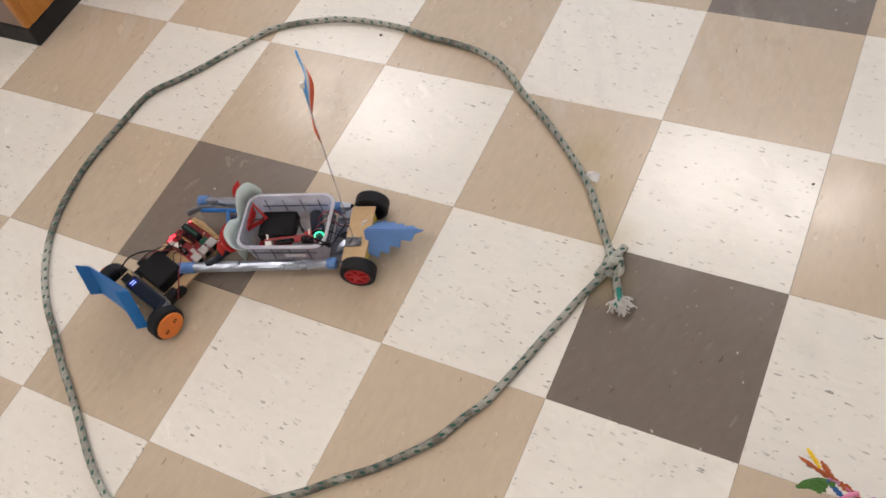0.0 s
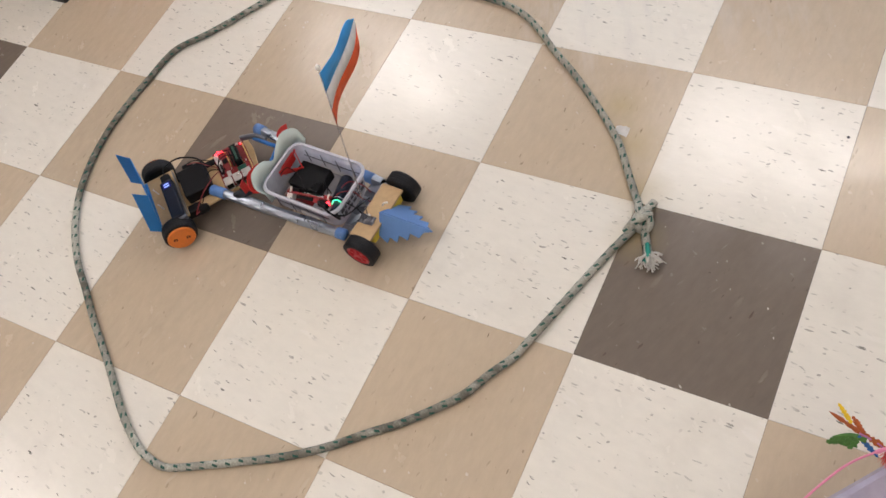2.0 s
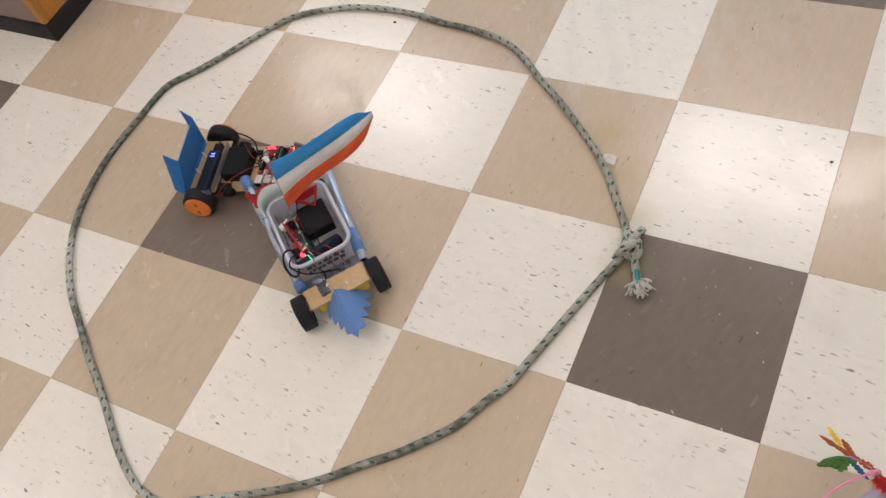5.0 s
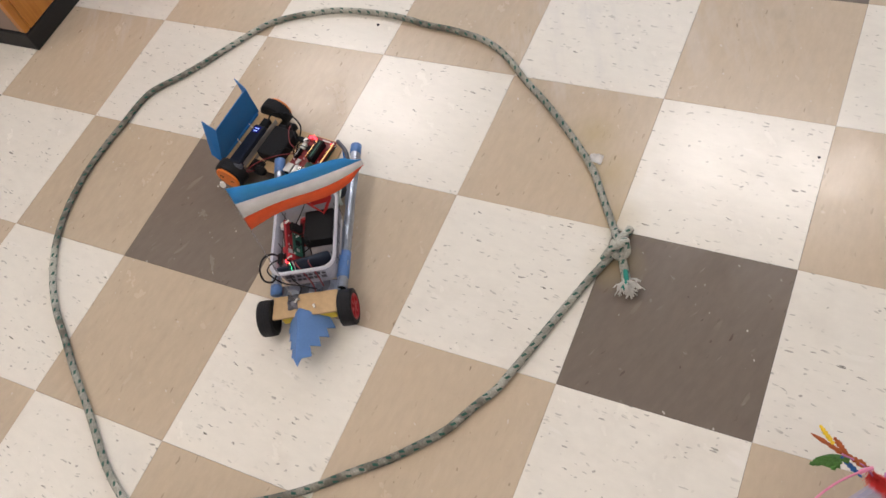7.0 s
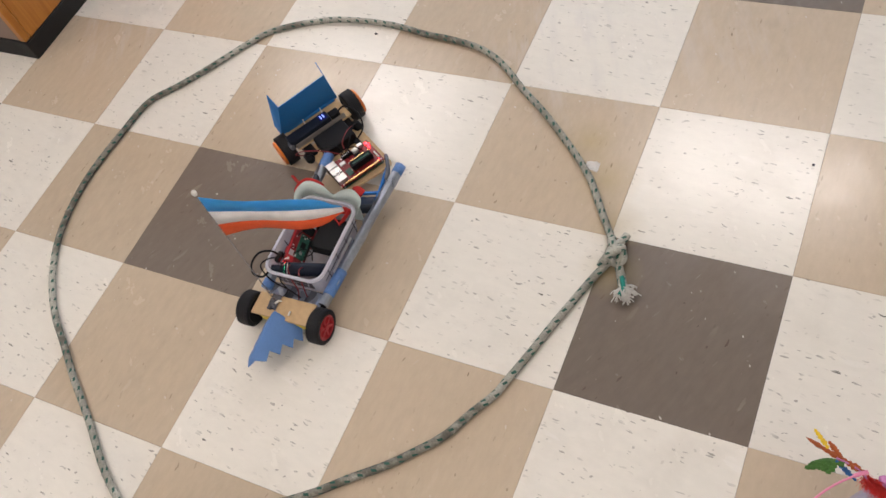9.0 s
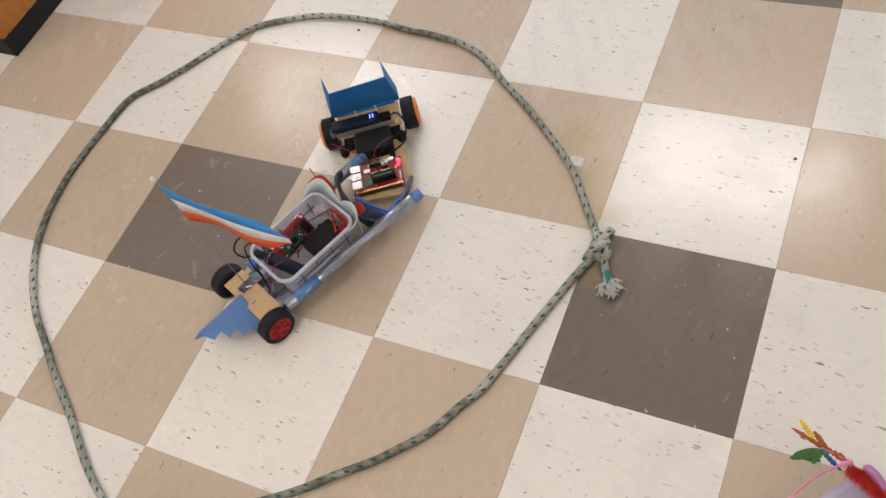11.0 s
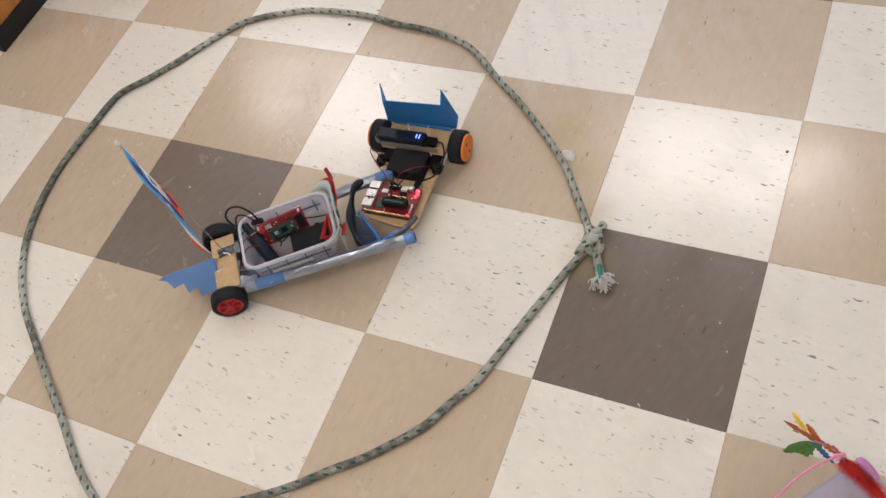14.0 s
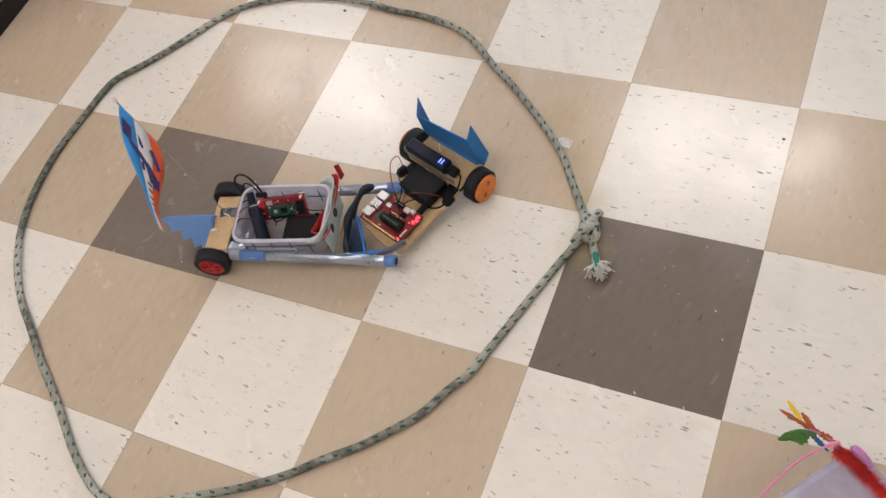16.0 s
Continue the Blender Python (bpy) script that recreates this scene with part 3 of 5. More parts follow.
def tape_tube(parent, a, b, radius, left):
    """A rolled tube wrapped in silver tape, creased, with blue tape bands."""
    a, b = Vector(a), Vector(b)
    rnd = random.Random(3 if left else 4)
    n = 26
    line = [a.lerp(b, i / n) for i in range(n + 1)]
    crease = [1 + rnd.uniform(-0.035, 0.03) for _ in range(n + 1)]
    bm = sweep(line, lambda u: radius * crease[min(n, int(u * n + 0.5))], 12)
    d = (b - a).normalized()
    fold = [rnd.uniform(0.5, 4.0) for _ in range(4)]
    for v in bm.verts:
        u = (v.co - a).dot(d) / (b - a).length
        spin = math.atan2(v.co.z - a.lerp(b, u).z, v.co.y - a.lerp(b, u).y)
        ridge = math.sin(2 * spin + 5 * u + fold[0]) * math.sin(9 * u + fold[1]) + 0.5 * math.sin(5 * spin + 14 * u + fold[2])
        v.co += (v.co - a.lerp(b, u)).normalized() * (0.0011 * ridge + rnd.uniform(-1, 1) * 0.0003)
    tube = part("side_tube", bm, FOIL, parent, "silver tape wrapped tube rail", smooth=False)
    for f0, f1 in ((0.07, 0.23), (0.945, 1.0)) if left else ((0.0, 0.045), (0.90, 1.0)):
        part("tape_band", sweep([a.lerp(b, f0 - 0.004), a.lerp(b, (f0 + f1) / 2), a.lerp(b, f1 + 0.003)], radius * 1.13, 14), BLUE_TAPE, tube, "blue painter's tape band", smooth=True)
    # lapped ends of the tape: thin flaps that stand off the tube
    for f0, f1, spin in ((0.30, 0.62, 62), (0.55, 0.86, 118)):
        across = Vector((0, math.cos(radians(spin)), math.sin(radians(spin))))
        skew = Vector((0, math.cos(radians(spin + 24)), math.sin(radians(spin + 24))))
        vs = []
        for i in range(7):
            p = a.lerp(b, f0 + (f1 - f0) * i / 6)
            lift = radius * (1.06 + 0.05 * math.sin(i * 2.3))
            vs += [p + across * lift, p + skew * (lift + 0.0012 * (i % 2))]
        part("tape_lap", sheet(vs, [(2 * i, 2 * i + 1, 2 * i + 3, 2 * i + 2) for i in range(6)], 0.0004), FOIL, tube, "lifted edge of silver tape")
    # the tube is solid: black discs on its ends give the hollow's shade
    for f in (0.0, 1.0):
        d = (b - a).normalized()
        p = a if f == 0 else b
        end = p - d * 0.0012 if f == 0 else p + d * 0.0012
        part("tube_end_shade", sweep([p, end], radius * 0.78, 12), BLACK, tube, "black disc for the shaded hollow at the tube end")
    return tube


def robot_car():
    car = thing("robot_car", "home-made two-part robot car with plastic tub and striped pennant", "robot car")
    wheels = []
    for s, y in ((1, 0.071), (-1, -0.076)):
        wheels.append((wheel("front_wheel", pose(0, y, 0.033), RED_PLASTIC, "red spoked hub", s, car, False), False, (0, y, 0.033)))
    for s in (1, -1):
        wheels.append((wheel("drive_wheel", HINGE @ pose(0, s * 0.081, 0.033), ORANGE, "orange disc hub", s, car, True), True, (0, s * 0.081, 0.033)))
    front_axle(car)
    arrow_nose(car)
    tub(car)
    tub_contents(car)
    back_mask(car)
    tape_tube(car, (-0.036, 0.060, 0.040), (-0.352, 0.080, 0.045), 0.0094, True)
    tape_tube(car, (-0.044, -0.063, 0.040), (-0.348, -0.077, 0.045), 0.0094, False)
    flag(car)
    return car, wheels, drive_module(car)


def front_axle(car):
    plank = part("axle_plank", box(-0.030, 0.014, -0.062, 0.056, 0.0455, 0.0505, 0.0008, 1), PLY, car, "bare plywood axle plank")
    for s in (1, -1):
        g = part("gear_motor", box(-0.011, 0.011, 0.012, 0.050, 0.022, 0.0445, 0.003), YELLOW, car, "yellow gear motor", smooth=False)
        g.matrix_basis = Matrix.Scale(1, 4) if s > 0 else pose(0, -0.062, 0)
    part("axle_rod", sweep([Vector((0, -0.074, 0.033)), Vector((0, 0, 0.033)), Vector((0, 0.069, 0.033))], 0.0022, 8), STEEL, car)
    # cable ties and a lump of tape at the foot of the pole
    for x, y, lean in ((-0.004, 0.012, 0.006), (-0.020, -0.014, -0.004)):
        tie = part("cable_tie", sweep([Vector((x, y, 0.0495)), Vector((x + 0.002, y + lean * 0.5, 0.055)), Vector((x + 0.010, y + lean, 0.0585))], 0.0019, 6), WHITE_PLASTIC, plank, "white cable tie end")
    rnd = random.Random(31)
    vs = [(-0.029 + 0.0075 * i + rnd.uniform(-.0015, .0015), -0.034 + 0.0062 * j + rnd.uniform(-.0015, .0015), 0.0515 + rnd.uniform(0, 0.006) * (1 if 0 < i < 4 and 0 < j < 3 else 0.2)) for i in range(5) for j in range(4)]
    fs = [(4 * i + j, 4 * i + j + 1, 4 * i + j + 5, 4 * i + j + 4) for i in range(4) for j in range(3)]
    part("tape_lump", sheet(vs, fs, 0.0008), LUMP_TAPE, plank, "crumpled dark grey tape")
    part("under_rail", box(-0.235, -0.02, -0.012, 0.012, 0.024, 0.029, 0.001, 1), PLY, car, "narrow plywood spine")
    part("bracket", box(-0.062, -0.026, -0.058, 0.056, 0.030, 0.0335, 0.001, 1), GREY_TAPE, car)
    # crumpled silver tape that ties the tub to the plank
    rnd = random.Random(11)
    for y in (-0.040, 0.000, 0.036):
        vs = [(-0.058 + 0.012 * i, y + 0.012 * j + rnd.uniform(-.002, .002), 0.036 + 0.006 * i * 0.7 + rnd.uniform(-.003, .003)) for i in range(4) for j in range(3)]
        fs = [(3 * i + j, 3 * i + j + 1, 3 * i + j + 4, 3 * i + j + 3) for i in range(3) for j in range(2)]
        part("silver_tape", sheet(vs, fs, 0.0007), FOIL, car, "crumpled silver tape")


def arrow_nose(car):
    """A folded foam arrowhead with a ridge and saw-toothed edges."""
    ridge0, tip = Vector((0.006, -0.008, 0.064)), Vector((0.116, -0.006, 0.061))
    verts, faces = [tuple(ridge0), tuple(tip)], []
    for s in (1, -1):
        teeth = [(0.010, 0.046), (0.030, 0.056), (0.034, 0.042), (0.050, 0.047), (0.053, 0.031), (0.071, 0.035), (0.074, 0.019), (0.093, 0.022), (0.101, 0.008)]
        outer = [(x, 0.92 * y, 0.063 - 0.80 * y) for x, y in teeth] if s > 0 else [(x, 0.56 * y, 0.063 - 0.74 * y) for x, y in teeth]
        ids = []
        for x, y, z in outer:
            verts.append((x, s * y - 0.008, z))
            ids.append(len(verts) - 1)
        spine = []
        for x, y, z in outer:
            u = (x - ridge0.x) / (tip.x - ridge0.x)
            p = ridge0.lerp(tip, max(0.0, min(1.0, u)))
            verts.append(tuple(p))
            spine.append(len(verts) - 1)
        chain = [0] + spine + [1]
        edge = ids
        for i in range(len(edge) - 1):
            faces.append((spine[i], edge[i], edge[i + 1], spine[i + 1])[::s])
        faces.append((0, edge[0], spine[0])[::s])
        faces.append((spine[-1], edge[-1], 1)[::s])
    bm = sheet(verts, faces, 0.0022)
    bmesh.ops.remove_doubles(bm, verts=bm.verts[:], dist=0.0002)
    part("arrow_nose", bm, BLUE_FOAM, car, "folded blue foam arrowhead with saw-toothed edges")
    part("nose_mount", box(0.008, 0.05, -0.014, 0.000, 0.034, 0.046, 0.002, 1), BLACK, car)


def tub(car):
    lo, hi = (-0.215, -0.063, -0.049, 0.051), (-0.222, -0.056, -0.056, 0.058)
    z0, z1 = 0.031, 0.086
    rows = []
    for k in range(5):
        u = k / 4
        rows.append((rounded(*[a + (b - a) * u for a, b in zip(lo, hi)], 0.018 + 0.004 * u), z0 + (z1 - z0) * u))
    inner = [(rounded(*[a + (b - a) * (k / 4) + d for a, b, d in zip(lo, hi, (0.0014, -0.0014, 0.0014, -0.0014))], 0.017 + 0.004 * k / 4), z0 + 0.0014 + (z1 - z0 - 0.0014) * k / 4) for k in range(5)]
    bm = bmesh.new()
    for outline in (rows, inner):
        b, _ = loft(outline)
        mesh = bpy.data.meshes.new("skin")
        b.to_mesh(mesh)
        b.free()
        bm.from_mesh(mesh)
        bpy.data.meshes.remove(mesh)
    body = part("tub", bm, TUB_PLASTIC, car, "milky clear plastic food tub", smooth=True)
    x0, x1, y0, y1 = hi
    ring = [(rounded(x0 - 0.003, x1 + 0.003, y0 - 0.003, y1 + 0.003, 0.024), z1 - 0.005), (rounded(x0 - 0.0045, x1 + 0.0045, y0 - 0.0045, y1 + 0.0045, 0.025), z1 - 0.002),
            (rounded(x0 - 0.003, x1 + 0.003, y0 - 0.003, y1 + 0.003, 0.024), z1 + 0.001), (rounded(x0 + 0.001, x1 - 0.001, y0 + 0.001, y1 - 0.001, 0.021), z1 + 0.001), (rounded(x0 + 0.002, x1 - 0.002, y0 + 0.002, y1 - 0.002, 0.020), z1 - 0.006)]
    b, _ = loft(ring, closed_low=False)
    part("rim", b, RIM_PLASTIC, body, "rolled whitish rim", smooth=True)
    # hand-drawn ink lines on the sides
    for s, y in ((1, 0.0565), (-1, -0.0545), (1, 0.0515), (-1, -0.0495)):
        for k, x in enumerate((-0.195, -0.160, -0.125, -0.090)):
            part("ink_line", box(x - 0.0009, x + 0.0009, y - 0.0004, y + 0.0004, 0.040, 0.079), INK, body)
        part("ink_line", box(-0.205, -0.075, y - 0.0004, y + 0.0004, 0.0605, 0.0622), INK, body)
    # unreadable writing on the front face, as bars
    rnd = random.Random(2)
    for row, z in enumerate((0.066, 0.052)):
        y = -0.036
        while y < 0.034:
            w = rnd.uniform(0.004, 0.010)
            part("ink_bar", box(-0.0585 if row == 0 else -0.0603, -0.0577 if row == 0 else -0.0595, y, y + w, z - 0.004, z + rnd.uniform(0.001, 0.005)), INK, body)
            y += w + rnd.uniform(0.002, 0.005)
    part("silver_clip", box(-0.170, -0.095, 0.0605, 0.0625, 0.056, 0.062, 0.0005, 1), STEEL, body, "bright metal strip")
    part("silver_clip", box(-0.135, -0.095, -0.0600, -0.0580, 0.056, 0.064, 0.0005, 1), STEEL, body, "bright metal strip")


def tub_contents(car):
    part("battery_case", box(-0.204, -0.136, -0.012, 0.043, 0.0335, 0.057, 0.003), BLACK, car, "black battery case in the tub")
    # cylindrical power bank leaning across the tub
    a, b = Vector((-0.064, -0.046, 0.079)), Vector((-0.100, 0.038, 0.049))
    d = (b - a).normalized()
    step = a + d * 0.024
    bank = part("power_bank", sweep([step, step + d * 0.002, step + d * 0.03, b - d * 0.002, b], lambda u: 0.0125 if 0.01 < u < 0.99 else 0.0112, 22), NAVY, car, "dark cylindrical power bank", smooth=True)
    part("cable_plug", sweep([a, a + d * 0.002, a + d * 0.012, step + d * 0.001], 0.0074, 16), NAVY, bank, "dark plug end", smooth=True)
    part("steel_band", sweep([step + d * 0.004, step + d * 0.0055], 0.0128, 22), STEEL, bank, "thin bright band")
    part("green_light", sweep([step - d * 0.0004, step], 0.0100, 22), GREEN_GLOW, bank, "lit green indicator ring", smooth=True)
    # red board leaning on its long edge, with a green computer board on its upper face
    tilt = pose(-0.126, -0.024, 0.064, -58, 0, 8)
    board = part("driver_board", box(-0.048, 0.042, -0.022, 0.020, -0.001, 0.001), RED_BOARD, car, "red circuit board", tilt)
    for dims, mat, name in (((-0.026, 0.024, -0.006, 0.014, 0.0012, 0.0030), GREEN_CHIP, "green_board"), ((-0.010, 0.002, -0.001, 0.009, 0.0030, 0.0042), BLACK, "chip"), ((0.008, 0.015, 0.001, 0.007, 0.0030, 0.0040), STEEL, "chip"),
                            ((-0.044, -0.030, -0.010, 0.014, 0.0012, 0.009), BLACK, "header_socket"), ((-0.040, 0.036, -0.0215, -0.0185, 0.0012, 0.0028), RED_PLASTIC, "header_strip"),
                            ((0.028, 0.040, -0.020, -0.008, 0.0012, 0.008), RED_PLASTIC, "terminal_block"), ((-0.022, 0.020, 0.0145, 0.017, 0.0012, 0.0060), BLACK, "header_strip"),
                            ((0.014, 0.026, -0.0175, -0.009, 0.0012, 0.003), STEEL, "usb_socket"), ((-0.047, -0.035, -0.021, -0.008, -0.011, -0.0012), WHITE_PLASTIC, "white_socket"),
                            ((-0.028, 0.004, -0.018, -0.010, -0.008, -0.0012), BLACK, "header_socket"), ((0.008, 0.020, -0.021, -0.012, -0.009, -0.0012), RED_PLASTIC, "terminal_block"), ((0.0215, 0.0325, -0.020, -0.006, -0.010, -0.0012), BLACK, "connector"),
                            ((-0.048, -0.045, -0.022, 0.018, 0.0012, 0.0026), RED_PLASTIC, "edge_strip")):
        part(name, box(*dims, 0.0003, 1), mat, board)
    rnd = random.Random(77)
    for k in range(16):
        x, y = rnd.uniform(-0.028, 0.036), rnd.uniform(-0.016, 0.014)
        up = -0.026 > x or x > 0.024 or y < -0.006
        w2, z = rnd.uniform(0.0008, 0.0022), 0.0010 if up else 0.0030
        part("small_component", box(x - w2, x + w2, y - 0.0009, y + 0.0009, z, z + rnd.uniform(0.0008, 0.0018)), (STEEL, BLACK, WHITE_PLASTIC)[k % 3], board)
    for x in (-0.042, 0.037):
        part("standoff", sweep([Vector((x, -0.019, 0.001)), Vector((x, -0.019, 0.011))], 0.0022, 8), WHITE_PLASTIC, board)
    part("red_light", lathe([(0, -0.004), (0.0030, -0.004), (0.0036, 0.0), (0.0034, 0.003), (0.0017, 0.005), (0, 0.005)], 12, "Z"), RED_GLOW, board, "lit red indicator", tilt.inverted() @ pose(-0.088, -0.032, 0.073))
    plate = part("mount_plate", box(-0.207, -0.142, -0.030, 0.042, 0.0328, 0.0334), RED_BOARD, car, "red board under the battery case")
    for k, (x, y) in enumerate(((-0.204, -0.024), (-0.204, -0.008), (-0.150, 0.0405), (-0.190, -0.026))):
        part("chip", box(x, x + 0.007, y, y + 0.009 if k < 2 else y + 0.002, 0.0335, 0.040 + 0.002 * (k % 2)), BLACK if k % 2 else RED_PLASTIC, plate)
    wire("usb_cable", [(-0.092, -0.042, 0.083), (-0.086, -0.048, 0.104), (-0.070, -0.058, 0.118), (-0.050, -0.064, 0.114), (-0.038, -0.062, 0.098), (-0.044, -0.054, 0.080), (-0.058, -0.047, 0.080)], BLACK, car, 0.0019)
    wire("usb_cable", [(-0.090, -0.038, 0.080), (-0.074, -0.052, 0.094), (-0.056, -0.058, 0.094), (-0.046, -0.040, 0.070), (-0.043, -0.010, 0.056), (-0.036, 0.018, 0.050)], BLACK, car, 0.0014)
    wire("ground_wire", [(-0.105, -0.020, 0.078), (-0.112, 0.000, 0.086), (-0.120, 0.004, 0.066), (-0.114, 0.002, 0.046)], BLACK, car, 0.0011)
    wire("ground_wire", [(-0.140, -0.028, 0.080), (-0.160, -0.010, 0.092), (-0.196, 0.000, 0.090), (-0.214, -0.010, 0.074)], BLACK, car, 0.0010)
    for k, pts in enumerate(([(-0.095, -0.020, 0.060), (-0.070, -0.010, 0.088), (-0.052, 0.004, 0.080), (-0.046, 0.010, 0.055), (-0.030, 0.015, 0.045)],
                             [(-0.100, -0.026, 0.060), (-0.072, -0.024, 0.090), (-0.048, -0.020, 0.076), (-0.043, -0.012, 0.052), (-0.025, -0.020, 0.046)],
                             [(-0.100, 0.000, 0.050), (-0.068, 0.014, 0.089), (-0.049, 0.026, 0.074), (-0.040, 0.030, 0.050)],
                             [(-0.150, -0.02, 0.060), (-0.14, 0.0, 0.068), (-0.12, 0.005, 0.062), (-0.11, -0.01, 0.06)])):
        wire("wire", pts, RED_WIRE if k % 2 == 0 else BLACK, car, 0.0011)
    part("cable_plug", box(-0.100, -0.078, -0.046, -0.037, 0.077, 0.086, 0.002, 1), BLACK, car, "black cable plug")


def back_mask(car):
    """A card collar behind the tub: two flared pale lobes with a notch between, red card behind them, dark ovals below."""
    panel = part("back_panel", sheet([(-0.2275, -0.050, 0.028), (-0.2275, 0.052, 0.028), (-0.2300, 0.056, 0.086), (-0.2300, -0.054, 0.086)], [(0, 1, 2, 3)], 0.0018), LOBE, car, "pale grey-green foam panel")
    inner = [(-0.198, -0.0625), (-0.219, -0.0600), (-0.2310, -0.042), (-0.2312, -0.018), (-0.2312, 0.004), (-0.2312, 0.022), (-0.2310, 0.044), (-0.221, 0.0620), (-0.202, 0.0650)]
    reach = [0.004, 0.016, 0.029, 0.026, 0.009, 0.020, 0.030, 0.024, 0.008]
    out = [(-0.1, -1.0), (-0.62, -0.78), (-0.95, -0.30), (-1.0, 0.10), (-1.0, 0.0), (-1.0, 0.0), (-0.95, 0.30), (-0.62, 0.78), (-0.2, 0.98)]
    line_in = smooth_line([(x, y, 0.082) for x, y in inner], 4)
    line_out = smooth_line([(x + 0.26 * r * n[0], y + 0.62 * r * n[1], 0.082 + 1.05 * r) for (x, y), r, n in zip(inner, reach, out)], 4)
    vs = [tuple(p) for pair in zip(line_in, line_out) for p in pair]
    part("lobe", sheet(vs, [(2 * i, 2 * i + 1, 2 * i + 3, 2 * i + 2) for i in range(len(line_in) - 1)], 0.0018), LOBE, panel, "flared pale grey-green card collar with two lobes", smooth=True)
    for i0, i1, out_by in ((3, 14, 0.008), (22, 27, 0.017)):
        vs = []
        for p, q in list(zip(line_in, line_out))[i0:i1]:
            away = Vector((-0.3, 0.7 if q.y > 0 else -0.7, 0.1)) * out_by
            drop = Vector((-0.005, 0, -0.003))
            vs += [tuple(p.lerp(q, 0.2) + drop), tuple(q + away + drop)]
        part("red_backing", sheet(vs, [(2 * i, 2 * i + 1, 2 * i + 3, 2 * i + 2) for i in range(len(vs) // 2 - 1)], 0.0014), RED_FELT, panel, "red card behind the lobe")
    for y in (-0.010, 0.024):
        part("dark_oval", prism([(0.009 * math.cos(2 * math.pi * k / 14), 0.0085 * math.sin(2 * math.pi * k / 14)) for k in range(14)], 0, 0.0012), INK, panel, "black oval", pose(-0.2318, y, 0.066, 0, -88, 0))
        part("dark_oval", prism([(0.0085 * math.cos(2 * math.pi * k / 14), 0.0075 * math.sin(2 * math.pi * k / 14)) for k in range(14)], 0, 0.0010), INK, panel, "black oval", pose(-0.2262, y, 0.066, 0, -88, 0))
    part("red_flap", prism([(-0.018, -0.006), (0.012, -0.008), (0.020, 0.003), (-0.016, 0.007)], -0.0008, 0.0008), RED_FELT, panel, "red card flap", pose(-0.240, -0.072, 0.104, 0, -84, -14))
    part("white_tab", box(-0.2335, -0.2320, 0.030, 0.036, 0.058, 0.082), WHITE_PLASTIC, panel)
    # a folded red card wedge inside the tub
    part("red_card", sheet([(-0.2160, 0.000, 0.056), (-0.2160, 0.038, 0.060), (-0.2175, 0.038, 0.080), (-0.2175, 0.002, 0.078)], [(0, 1, 2, 3)], 0.0012), RED_FELT, panel, "red card patch")
    for (x0, y0, z0), (x1, y1, z1) in (((-0.2165, -0.008, 0.080), (-0.191, 0.028, 0.060)), ((-0.2165, 0.044, 0.082), (-0.190, 0.026, 0.060)), ((-0.2165, -0.010, 0.078), (-0.2165, 0.046, 0.080))):
        vs = [(x0, y0, z0), (x1, y1, z1), (x1 - 0.003, y1, z1 - 0.009), (x0, y0, z0 - 0.012)]
        part("red_wedge", sheet(vs, [(0, 1, 2, 3)], 0.0014), RED_FELT, panel, "folded red card strip")


